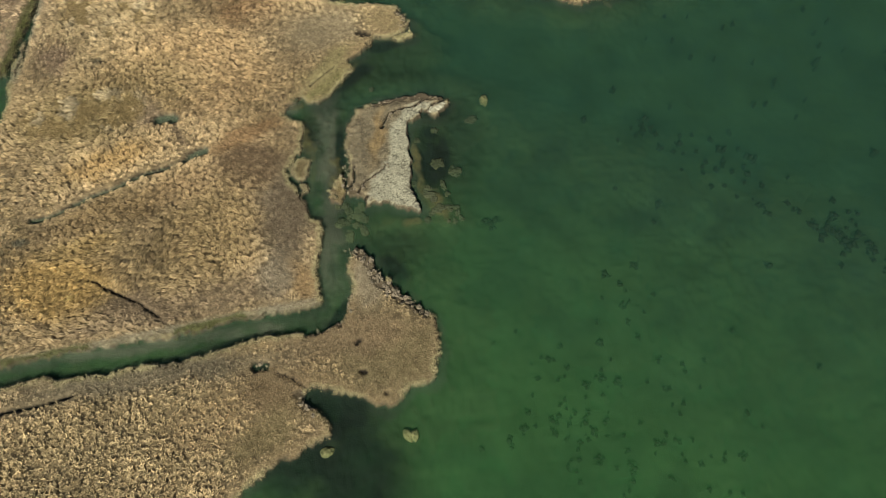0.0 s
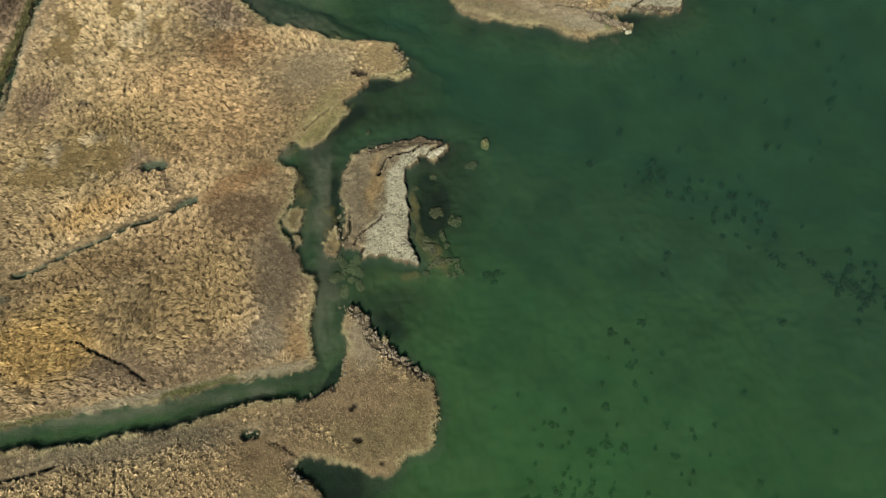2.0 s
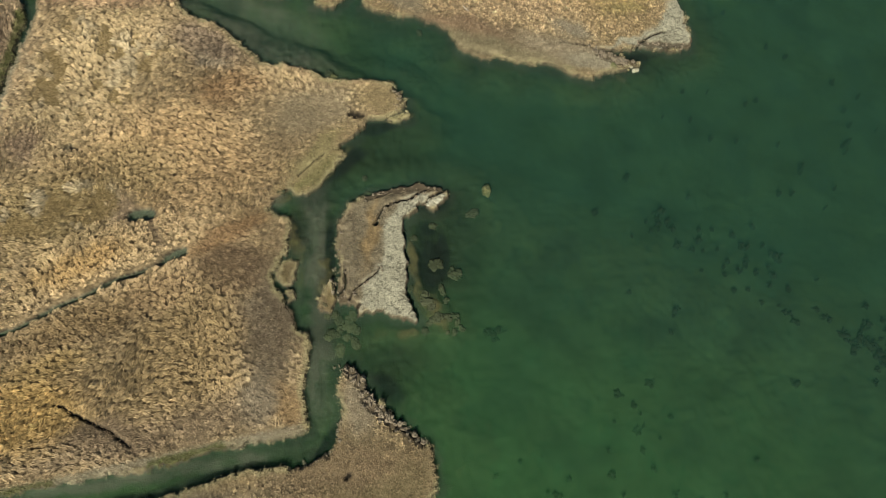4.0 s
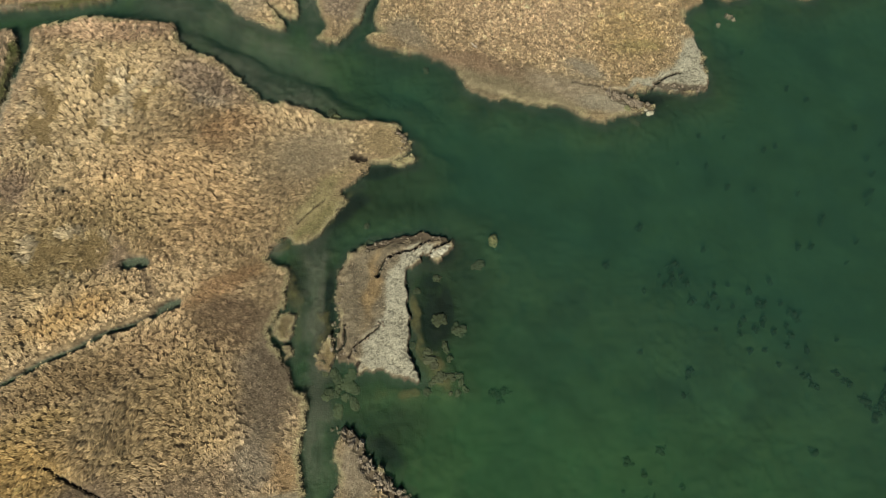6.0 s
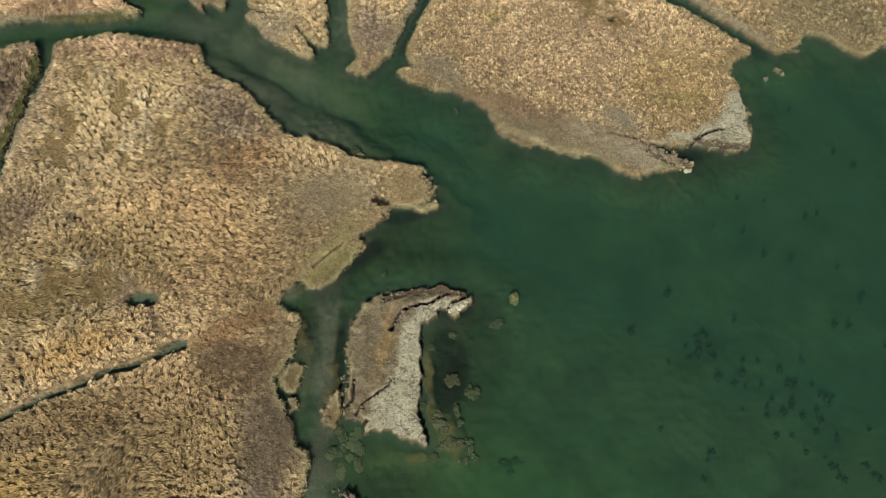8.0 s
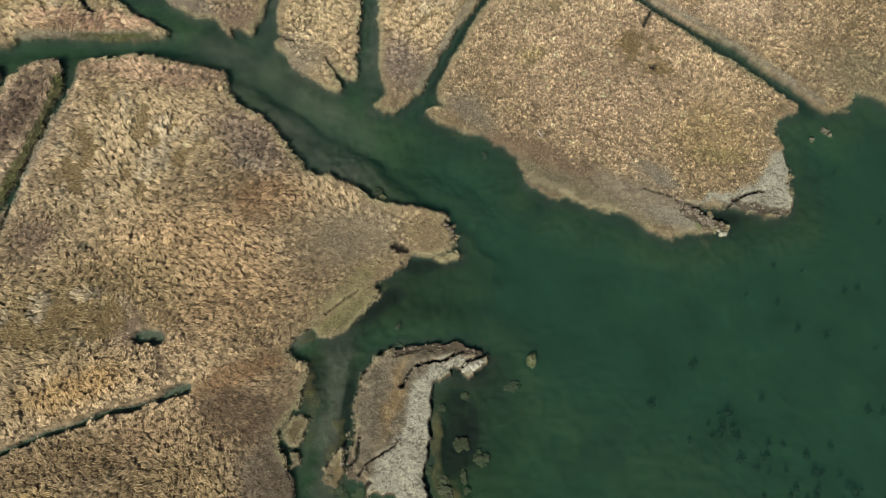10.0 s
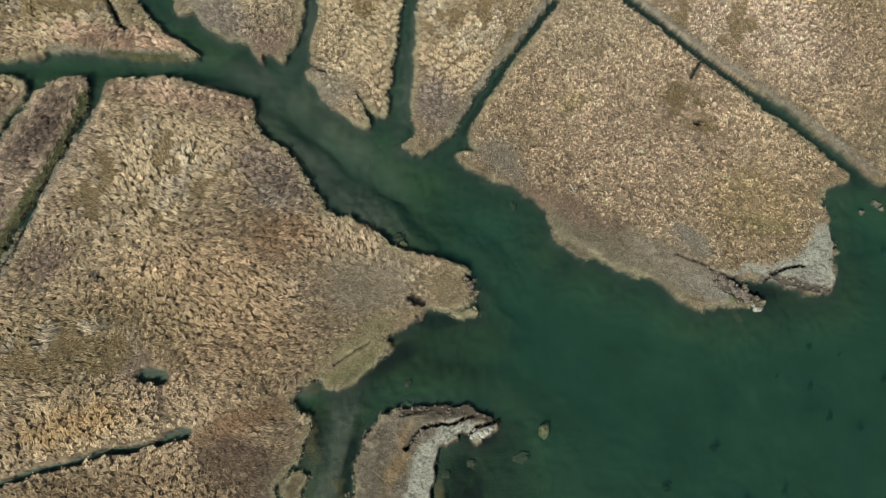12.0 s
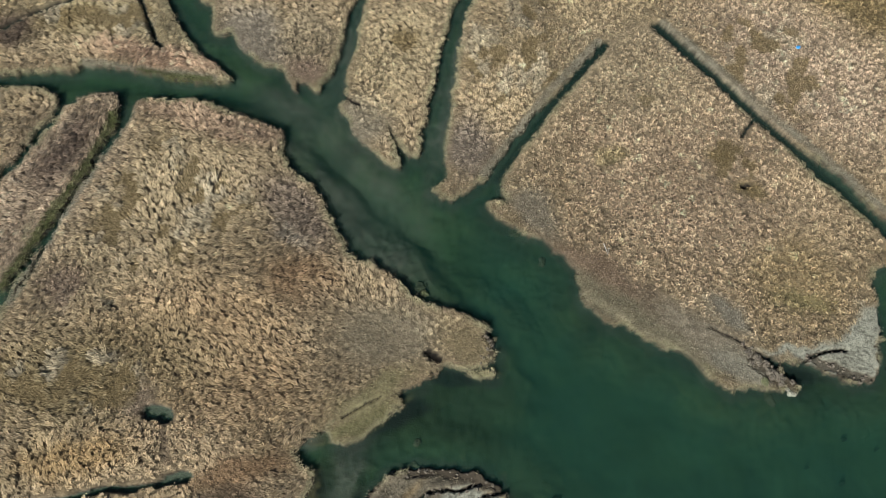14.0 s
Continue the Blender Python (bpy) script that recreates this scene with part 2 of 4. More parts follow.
MARSH = {
    "west": WEST_SOUTH_SHORE + WEST_NORTH_SHORE, "south": SOUTH, "island": ISLAND, "islet": ISLET,
    "north": NORTH_SOUTH_SHORE + NORTH_NORTH_SHORE, "mid": MID, "east": EAST, "fan": FAN, "wedge": WEDGE,
    "spit": SPIT, "strip": STRIP,
    "shelf": [(-26.8, -9.2), (-25.7, -8.6), (-24.7, -9.1), (-24.6, -10.7), (-25.3, -12.2), (-26.2, -12.2), (-26.8, -11.0)],
    "small_shelf": [(-26.0, -12.8), (-25.1, -12.9), (-24.7, -14.2), (-25.7, -14.6)],
    "rim": [(-26.0, 1.5), (-24.8, 0.6), (-23.4, 0.7), (-22.0, 2.0), (-21.1, 3.2), (-19.7, 4.7), (-18.5, 6.2), (-20.2, 7.4), (-22.2, 6.0), (-23.6, 5.2), (-25.2, 3.0)],
    "tip_shelf": [(-12.6, 11.8), (-11.4, 12.5), (-10.0, 12.6), (-9.8, 12.0), (-11.8, 11.4)],
    "farwest": FARWEST,
    "hinterland": [(-130, 88), (-130, -100), (-1600, -300), (-1600, 1600), (1600, 1600), (1600, 160), (120, 50), (120, 88)],
    "far_south": [(-59, -99), (-200, -1600), (-1600, -1600), (-1600, -310), (-99, -99)],
}
# narrow cuts in the peat: run of points, half width, depth of the bottom
CUTS = [
    ([(-59.8, -16.8), (-57.4, -16.3), (-53.4, -13.9), (-50, -12.5), (-46.6, -10.6), (-43, -9.4), (-40.6, -8.2)], 0.33, -0.3),
    ([(-40.4, -8.0), (-39.6, -7.5), (-38.6, -7.1)], 0.65, -0.3),
    ([(-45.0, -1.7), (-44.3, -1.5), (-43.4, -1.5)], 0.95, -0.3), ([(-42.9, -2.4), (-42.1, -4.2), (-41.4, -5.8)], 0.02, 0.25),
    ([(-51.5, -25.8), (-48.5, -27.5), (-45.6, -28.9), (-42.8, -31.1)], 0.12, -0.1),
    ([(-62, -42.3), (-59.4, -41.9), (-56.4, -41.6), (-54, -41.1), (-51.6, -40.3)], 0.17, -0.1),
    ([(-31.0, -38.3), (-30.4, -38.2), (-29.8, -38.3)], 0.5, -0.1),
    ([(-28.6, -39.2), (-26.6, -40.2), (-25.2, -41.4)], 0.07, 0.0),
    ([(14.4, 53.2), (13.4, 50.1)], 0.16, -0.1), ([(14.2, 43.0), (14.9, 43.2)], 0.28, 0.0),
    ([(-68.6, 51.0), (-66.0, 47.6), (-63.4, 44.6), (-62.4, 43.8)], 0.3, -0.2),
]
CUTS += [
    ([(0.2, 64.2), (8, 58.7), (14, 54.0), (23, 47.8), (30, 42.6), (35.5, 38.2)], 0.75, -0.35), ([(-15.2, 36.4), (-10.4, 49.4), (-5.8, 59.6)], 0.5, -0.35),
    ([(23.6, 22.5), (24.3, 23.5), (25.5, 24.2), (26.8, 24.8), (28, 25.2)], 0.14, -0.05), ([(17.2, 22.6), (15.9, 23.2), (14.6, 23.3), (12.8, 23.8)], 0.10, 0.2),
    ([(-86, 38.6), (-82, 43.6), (-76, 49.0)], 0.4, -0.1), ([(-24.6, 3.2), (-22.9, 5.0), (-21.2, 6.4)], 0.08, 0.05),
    ([(-17.4, 12.7), (-16.2, 12.3)], 0.5, 0.03), ([(-36.8, 42.8), (-35.4, 42.2), (-34.6, 42.4)], 0.2, 0.0),
    ([(-14.8, -4.5), (-14.3, -3.2), (-13.6, -2.3), (-12.6, -1.6), (-11.7, -1.3)], 0.14, -0.1),
    ([(-11.7, -1.2), (-10.8, -1.3), (-10.1, -1.0), (-9.4, -0.4), (-8.3, 0.2)], 0.10, 0.0),
    ([(-8.4, -2), (-7.7, -0.9), (-6.6, -0.4), (-5.9, 0.0)], 0.14, -0.1),
    ([(-18.8, -10.7), (-18.7, -12.5), (-19, -13.5), (-19.7, -13.8)], 0.12, -0.05),
    ([(-18.2, -14.6), (-17.7, -13.5), (-17, -12.9), (-16, -12.2), (-15.2, -11.4), (-14.6, -10.7)], 0.05, 0.1),
    ([(-17.4, -16.9), (-17.5, -15.9), (-17, -15.3)], 0.08, 0.0), ([(-16, -1.2), (-14.9, -0.6), (-13.6, -0.2)], 0.05, 0.1),
    ([(-19.1, -35.9), (-18.9, -35.6)], 0.3, 0.1), ([(-18.8, -39.6), (-18.3, -39.7)], 0.3, 0.1), ([(-15.9, -42.6), (-15.7, -42.5)], 0.16, 0.1),
    ([(-10.2, -32.7), (-11.1, -32.2), (-12, -31.4), (-13.4, -30.6)], 0.16, -0.1),
]
# what grows where: x, y, reach along and across, turn, colour, height of the growth
TAN, PALE, CLAYEY = (0.515, 0.39, 0.22), (0.58, 0.455, 0.28), (0.305, 0.298, 0.225)
RUST, BROWN, UMBER, ORANGE = (0.41, 0.275, 0.15), (0.35, 0.265, 0.165), (0.25, 0.185, 0.125), (0.52, 0.365, 0.175)
OLIVE, STRAW, ASH = (0.385, 0.29, 0.14), (0.59, 0.465, 0.275), (0.62, 0.53, 0.36)
BLUSH, DRAB, PINK = (0.68, 0.525, 0.35), (0.47, 0.40, 0.275), (0.62, 0.45, 0.29)
GROWTH = [
    (-53, 20, 13, 14, 0, STRAW, 1.0), (-40, 7, 12, 9, 0, (0.56, 0.405, 0.225), 0.9), (-51.5, 34.6, 11, 1.9, -2, PINK, 1.0),
    (-37.5, 25.2, 6, 2.8, -38, (0.36, 0.28, 0.195), 0.9), (-36.4, 22.4, 2.6, 0.9, -32, (0.54, 0.45, 0.32), 0.95), (-32.6, 16.8, 5.5, 3.4, -16, RUST, 0.7),
    (-26.6, 13, 6, 6, 0, (0.48, 0.37, 0.22), 0.62), (-22.4, 13.4, 5.5, 3.6, 15, (0.44, 0.365, 0.235), 0.42), (-13.4, 14.8, 3.6, 2.3, 0, (0.42, 0.335, 0.185), 0.3), (-22, 6.4, 5.2, 1.7, 45, (0.42, 0.365, 0.19), 0.28),
    (-60, 9.4, 2, 3, 10, (0.42, 0.315, 0.21), 0.8), (-47, 4, 7, 5, 0, (0.455, 0.345, 0.185), 0.9), (-55, -1, 8, 5, 10, (0.385, 0.30, 0.155), 0.95), (-46.4, -0.6, 2.2, 2.2, 0, (0.40, 0.305, 0.20), 0.5),
]
GROWTH += [
    (-54.6, 8.3, 0.7, 0.6, 0, (0.17, 0.15, 0.10), 0.6),
]
GROWTH += [
    (-42.0, -4.4, 0.5, 2.0, 25, BROWN, 0.35), (-51, -8.8, 6, 2.2, 22, ORANGE, 0.8), (-32.5, -9.6, 5.5, 4.2, 20, (0.245, 0.178, 0.108), 0.45),
    (-33.4, -5.0, 5.6, 1.5, 28, (0.405, 0.27, 0.145), 0.5), (-37, -20, 9, 7, 20, (0.40, 0.30, 0.16), 0.85), (-50, -16.4, 10, 2.6, 20, (0.34, 0.25, 0.135), 0.75),
    (-41, -12.4, 4.5, 2.5, 20, (0.39, 0.285, 0.16), 0.7), (-55, -26.6, 7.5, 4.2, 0, (0.58, 0.405, 0.17), 0.9), (-53, -21.6, 5, 1.6, 15, (0.41, 0.30, 0.14), 0.75),
    (-60.6, -20.5, 1.1, 0.8, 0, (0.20, 0.19, 0.135), 0.4), (-44, -30.2, 7, 2.2, -3, (0.315, 0.24, 0.155), 0.5), (-33, -28.6, 7, 2.4, 8, (0.37, 0.285, 0.18), 0.5), (-49.6, -32.4, 4, 1, 10, (0.44, 0.34, 0.215), 0.8),
]
GROWTH += [
    (-28, -25.4, 2.6, 4.8, -15, (0.36, 0.305, 0.215), 0.45), (-25.4, -27.8, 1.4, 3.4, 12, (0.45, 0.32, 0.17), 0.45), (-27.6, -17, 3.6, 7, 0, (0.255, 0.205, 0.138), 0.45),
    (-46, -47, 18, 8, 12, (0.475, 0.375, 0.215), 0.9), (-15.9, -37.2, 7, 6, 0, (0.33, 0.27, 0.15), 0.3), (-27.8, -42.0, 6, 4, -20, (0.37, 0.28, 0.165), 0.4), (-20, -35, 8, 2.5, 10, (0.36, 0.275, 0.165), 0.4),
    (-44, -38.9, 15, 1.9, 6, (0.30, 0.255, 0.17), 0.5), (-17.5, -27.5, 2.2, 4, 0, DRAB, 0.3), (-30, -47, 5, 2.5, 35, (0.34, 0.275, 0.15), 0.35), (-36, -45, 5, 3, 20, (0.50, 0.38, 0.215), 0.7),
    (-14, -8, 8, 11, 0, (0.32, 0.275, 0.185), 0.3), (-15.4, -5.6, 0.8, 4.6, -8, (0.43, 0.32, 0.17), 0.25), (-20.9, -14.8, 1.0, 1.8, 0, (0.30, 0.24, 0.12), 0.25),
]
GROWTH += [
    (-25.6, -10.6, 1.0, 2.2, 0, (0.27, 0.22, 0.115), 0.3), (-22.4, 2.9, 5, 1.2, 42, (0.35, 0.32, 0.15), 0.26), (-11, 12, 2, 0.9, 5, (0.44, 0.41, 0.20), 0.15),
    (7, 43, 15, 13, -35, (0.66, 0.50, 0.315), 0.9), (-2, 57, 10, 8, 0, (0.64, 0.51, 0.315), 0.9), (-0.5, 26.4, 8, 2.8, -22, (0.44, 0.32, 0.205), 0.42), (3.5, 22.6, 13, 1.9, -20, (0.38, 0.33, 0.205), 0.3), (22, 32.6, 5.5, 4.6, 0, (0.62, 0.47, 0.25), 0.8), (22.6, 29.4, 3.2, 1.2, 0, (0.54, 0.44, 0.21), 0.6),
    (12.4, 22.6, 7, 2.2, -20, DRAB, 0.25), (14.6, 25.8, 3.2, 1.2, -22, (0.46, 0.41, 0.30), 0.3), (-9.6, 33.4, 4.2, 2.3, -42, DRAB, 0.45), (17, 19.6, 4, 1.6, -15, (0.44, 0.40, 0.29), 0.2),
]
GROWTH += [
    (0.5, 52.1, 1.2, 0.8, 0, (0.42, 0.33, 0.18), 0.5), (10.7, 46.3, 1.8, 1.3, 20, OLIVE, 0.55), (14.9, 42.2, 2.0, 1.2, 0, OLIVE, 0.55), (7.3, 62.4, 3, 1.2, -30, OLIVE, 0.7), (-2.5, 43.1, 2, 1.4, 0, (0.50, 0.40, 0.21), 0.8),
    (-68, 20, 6, 16, -10, BLUSH, 1.0), (-67.4, 26, 2.0, 6, -12, (0.33, 0.245, 0.17), 1.0), (-70, 46, 13, 5, 5, (0.60, 0.49, 0.28), 0.95), (-62, 42.4, 10, 1.7, 4, (0.74, 0.52, 0.335), 1.0), (-76.5, 44.6, 4, 2, 20, OLIVE, 0.9), (-82, 41, 3, 2.4, 0, UMBER, 0.8),
]
GROWTH += [
    (-50.4, 48.5, 7, 4, -25, (0.47, 0.40, 0.29), 0.5), (-44, 50, 3.5, 5, 0, (0.52, 0.42, 0.26), 0.8), (-33.4, 39.9, 4, 3, -30, DRAB, 0.5), (-32, 51, 6, 9, 0, (0.62, 0.50, 0.295), 0.9), (-31.8, 53, 1.5, 1.9, 0, OLIVE, 0.55),
    (-17, 56, 8, 12, 0, STRAW, 0.9), (-20.6, 55.7, 1.5, 1.0, 0, OLIVE, 0.6), (-19.4, 39.4, 3, 4.4, 0, (0.40, 0.325, 0.235), 0.6), (20, 62, 16, 9, -30, BLUSH, 0.95), (27, 74, 8, 3, -15, OLIVE, 1.0),
    (-43, 45.4, 3, 1.6, -10, (0.46, 0.34, 0.23), 0.6), (-8, 66, 8, 4, 0, STRAW, 0.9), (46, 44, 10, 5, 0, (0.38, 0.32, 0.19), 0.5),
]
# flattened hollows between taller, paler plumes
HOLLOWS = [(-52, 22.5, 9.5, 9, 0), (-55, -1, 8, 3.6, 10), (-17, 56, 7, 9, 0), (16, 62, 9, 6, -30), (-72, 46, 8, 4, 10), (12, 46, 4, 3, 0)]
# bare, pitted clay
CRUST = [
    [(-9.8, -0.3), (-11.9, -1.8), (-13.6, -4), (-14.2, -6.6), (-14.4, -9.5), (-14.9, -11.2), (-17, -13.6), (-17.2, -16.8), (-10, -18.4), (-10.8, -13), (-11, -3.4), (-5.4, -1.6), (-5.2, -0.2), (-7.6, -0.6)],
    [(18.4, 22.4), (21, 23.8), (25, 25), (28.2, 27), (29.2, 31), (31.2, 31.6), (31.6, 22), (28, 21.7), (24, 22.2)],
]
GREEN_BANKS = [
    [(-64, 32.5), (-63.8, 29.2), (-64.4, 23.6), (-65.0, 19.9), (-65.8, 15.4), (-66.3, 11.8), (-66.9, 7.6), (-67.6, 2)],
    [(-63.4, 39.4), (-59.5, 39.5), (-54.4, 40.3)], [(-61, -36.6), (-56.8, -35.9), (-51, -35.0)], [(-40, -33.6), (-36, -32.7), (-33, -32.1)],
]
GREY_BANKS = [
    [(0.9, 65.0), (9.0, 59.6), (15.2, 54.8), (23.6, 49.6), (30.4, 44.8), (37, 39.6)], [(-16.8, 36.5), (-11.6, 50.3), (-6.9, 59.6)],
    [(-60.4, -36.0), (-47.8, -34.2), (-34.7, -32.0), (-24.2, -30.3)], [(-71, 39.0), (-63.5, 39.9), (-54, 40.9)], [(-62.2, 33), (-63.6, 22), (-65.4, 6)],
]
# shoals: x, y, reach along and across, turn, top of the mud
SHOALS = [
    (-24.8, -8.2, 1.2, 7, 0, -0.2), (-25.3, -4.8, 0.8, 2.2, 0, -0.06), (-21.2, -11, 1.3, 5, 5, -0.1), (-8.2, -16.4, 1.5, 4.0, 26, -0.07), (-10.1, -11, 0.7, 5, 4, -0.10),
    (-20.4, -19.5, 3, 3, 0, -0.35), (-13, -19.2, 4, 1.2, -8, -0.16), (-22.6, 2.4, 3.4, 0.9, 42, -0.15), (-19.2, 6.0, 3.0, 0.7, 40, -0.2),
    (-10.0, 12.9, 1.4, 0.6, 5, -0.08), (-26.8, 0.2, 1.6, 0.9, 30, -0.15), (-6, -9, 2.4, 8, 5, -0.7), (-9, 13.8, 1.2, 2, 0, -0.3),
    (20.6, 17.8, 3, 1.4, 0, -0.5),
]
# low ledges at the water's edge
LEDGES = [(-12.6, 0.4, 6, 0.9, 8), (-25.4, -9, 1.0, 6.5, 0), (-22.2, 2.9, 5, 1.3, 42), (-11, 12, 2, 0.7, 5), (-20.9, -14.8, 1.0, 1.8, 0), (-10.5, 0.5, 5, 0.7, 0), (4, 21.2, 11, 0.9, -20)]
# broken banks, bare of growth: run of points, half width
BARE = [
    ([(-19.0, -23.3), (-17.6, -24.4), (-16.7, -26.2), (-16.2, -28.0), (-14.9, -29.3), (-13.2, -30.3), (-12, -31.2), (-10.6, -32.4)], 0.75),
    ([(18.2, 21.6), (19.3, 21), (20.3, 20.5), (20.9, 19.8), (22.4, 19.8)], 0.9), ([(24.4, 23.2), (25.4, 22.8), (27.1, 22.8), (29, 22.3), (30.6, 22.2)], 0.45),
    ([(-15.5, -0.3), (-12.7, 0.6), (-9.5, 0.9), (-6.3, 0.5)], 0.55), ([(-19.8, -9), (-20, -12), (-19.4, -14.6), (-17.6, -15.6)], 0.4),
    ([(-11.4, 16.4), (-10.5, 15.4), (-10.4, 14.2)], 0.5), ([(-19.9, -29), (-20.1, -31.5), (-21.4, -33.6), (-25.3, -34.7)], 0.3), ([(-26.2, -41.8), (-25.2, -43.6)], 0.5),
]
# lines of deeper water
DEEPS = [
    [(-58.8, 43), (-52.5, 41), (-46.4, 39.1), (-38.2, 35.1), (-31.1, 31.3), (-26.1, 29.3), (-21.1, 26.5), (-15.5, 21.3), (-4, 14)],
    [(-95, 31), (-81.3, 34.6), (-74.2, 36.5), (-66.7, 37.8), (-57.9, 39.0), (-49.7, 40.2)],
]
PALES = [(-22.3, -5, 1.8, 8, 0), (-22.4, -9, 1.6, 7, 3), (-22.2, -22, 2.0, 8, 0), (-40, -34.2, 16, 0.9, 6), (-27.4, -0.6, 1.4, 1.0, 20), (-31, 29.5, 14, 5, -38), (-44, 39.5, 6, 2, -15), (-24.2, 48, 1.2, 14, 3), (-38.8, 50, 1.2, 10, 3)]
# clearer water over a grey bed
CLEAR = [[(-64, -38.2), (-50, -36.6), (-40, -35.2), (-31, -33.4), (-23.5, -32.4), (-21.8, -28), (-22.2, -18), (-22.6, -8), (-22.6, -1)], [(-16.5, -21), (-10.5, -23)], [(-16, 4.5), (-9, 5.5)], [(-10, -6), (-9.6, -13), (-7, -18.6)]]
# the wide channel, silty and shallow on both sides of its deep line
CHANNEL = [[(-80, 35.5), (-66, 38), (-52, 40), (-36, 33), (-26, 27), (-19, 23)]]
# dimmer water over a weedy bed
DIMS = [(-21, 2.2, 5, 2.6, 35), (-14.5, -22.5, 5, 2.6, -15), (-13, 7, 7, 4, 15), (-4.5, -8, 3.2, 9, 0), (-24.6, -5, 1.4, 3.4, 0), (24, 20, 7, 2.4, 0), (-19, -18.5, 4, 3, 0), (-20.8, -12.5, 1.2, 4, 0)]
# beds of dark weed, and the south bank's shade painted along the channel
WEED_AND_SHADE = [
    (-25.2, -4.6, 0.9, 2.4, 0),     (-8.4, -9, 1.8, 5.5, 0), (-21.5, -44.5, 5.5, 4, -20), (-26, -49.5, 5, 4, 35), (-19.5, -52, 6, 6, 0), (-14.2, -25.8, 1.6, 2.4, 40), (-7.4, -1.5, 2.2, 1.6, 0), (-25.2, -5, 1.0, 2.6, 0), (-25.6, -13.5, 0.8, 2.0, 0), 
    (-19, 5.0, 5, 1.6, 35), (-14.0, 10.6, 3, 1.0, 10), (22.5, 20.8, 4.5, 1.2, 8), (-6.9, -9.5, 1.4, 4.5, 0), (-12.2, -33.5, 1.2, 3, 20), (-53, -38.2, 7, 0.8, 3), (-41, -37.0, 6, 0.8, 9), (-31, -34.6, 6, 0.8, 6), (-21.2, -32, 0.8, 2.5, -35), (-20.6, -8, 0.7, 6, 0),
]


# ---- arithmetic of the land ----
def lattice(ix, iy, seed):
    n = (ix * 374761393 + iy * 668265263 + seed * 362437) & 0x7FFFFFFF
    n = ((n ^ (n >> 13)) * 1274126177) & 0x7FFFFFFF
    return ((n ^ (n >> 16)) & 0xFFFF) / 65535.0


def ripple(x, y, size, seed):
    """Smooth value noise, 0 to 1, with bumps of that size."""
    u, v = x / size, y / size
    iu, iv = np.floor(u).astype(np.int64), np.floor(v).astype(np.int64)
    fu, fv = u - iu, v - iv
    fu, fv = fu * fu * (3 - 2 * fu), fv * fv * (3 - 2 * fv)
    a = lattice(iu, iv, seed) * (1 - fu) + lattice(iu + 1, iv, seed) * fu
    b = lattice(iu, iv + 1, seed) * (1 - fu) + lattice(iu + 1, iv + 1, seed) * fu
    return a * (1 - fv) + b * fv


def rough(x, y, size, seed, octaves=3):
    total, weight = 0.0, 0.0
    for k in range(octaves):
        total = total + ripple(x, y, size / 2 ** k, seed + 17 * k) / 2 ** k
        weight += 1 / 2 ** k
    return total / weight


def inside(x, y, poly, reach=14.0):
    """Metres to the outline of poly, positive within it, no lower than -reach."""
    pts = np.array(poly, float)
    out = np.full(x.shape, -reach)
    near = (x > pts[:, 0].min() - reach) & (x < pts[:, 0].max() + reach) & (y > pts[:, 1].min() - reach) & (y < pts[:, 1].max() + reach)
    px, py = x[near], y[near]
    best, odd = np.full(px.shape, 1e9), np.zeros(px.shape, bool)
    for (ax, ay), (bx, by) in zip(pts, np.roll(pts, -1, axis=0)):
        ex, ey = bx - ax, by - ay
        k = np.clip(((px - ax) * ex + (py - ay) * ey) / (ex * ex + ey * ey + 1e-9), 0, 1)
        best = np.minimum(best, (px - ax - k * ex) ** 2 + (py - ay - k * ey) ** 2)
        if ay != by:
            odd ^= ((ay > py) != (by > py)) & (px < ex * (py - ay) / ey + ax)
    out[near] = np.clip(np.where(odd, 1, -1) * np.sqrt(best), -reach, None)
    return out


def along(x, y, run):
    """Metres to a run of points."""
    best = np.full(x.shape, 1e9)
    for (ax, ay), (bx, by) in zip(run, run[1:]):
        ex, ey = bx - ax, by - ay
        k = np.clip(((x - ax) * ex + (y - ay) * ey) / (ex * ex + ey * ey), 0, 1)
        best = np.minimum(best, (x - ax - k * ex) ** 2 + (y - ay - k * ey) ** 2)
    return np.sqrt(best)


def step(a, b, v):
    k = np.clip((v - a) / (b - a), 0, 1)
    return k * k * (3 - 2 * k)


def patch(x, y, cx, cy, rx, ry, turn):
    c, s = math.cos(radians(turn)), math.sin(radians(turn))
    u, v = ((x - cx) * c + (y - cy) * s) / rx, ((y - cy) * c - (x - cx) * s) / ry
    return np.exp(-(u * u + v * v) ** 1.5)


def crust_on(x, y):
    """1 on bare, pitted clay, 0 elsewhere."""
    out = np.zeros(x.shape)
    for poly in CRUST:
        pts = np.array(poly)
        (x0, y0), (x1, y1) = pts.min(0) - 2, pts.max(0) + 2
        near = (x > x0) & (x < x1) & (y > y0) & (y < y1)
        px, py = x[near], y[near]
        wx, wy = px + 2.4 * (rough(px, py, 1.8, 91, 4) - 0.5), py + 2.4 * (rough(px, py, 1.8, 92, 4) - 0.5)
        out[near] = step(-0.6, 0.5, inside(wx, wy, poly, 3.0))
    return out


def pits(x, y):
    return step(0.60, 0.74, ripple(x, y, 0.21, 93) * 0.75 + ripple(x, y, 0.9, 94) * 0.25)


def bare_by(x, y):
    """Metres beyond the edge of the nearest broken bank."""
    best = np.full(x.shape, 9.0)
    for run, half in BARE:
        best = np.minimum(best, along(x, y, run) - half)
    return best + 0.5 * (ripple(x, y, 0.6, 71) - 0.5)


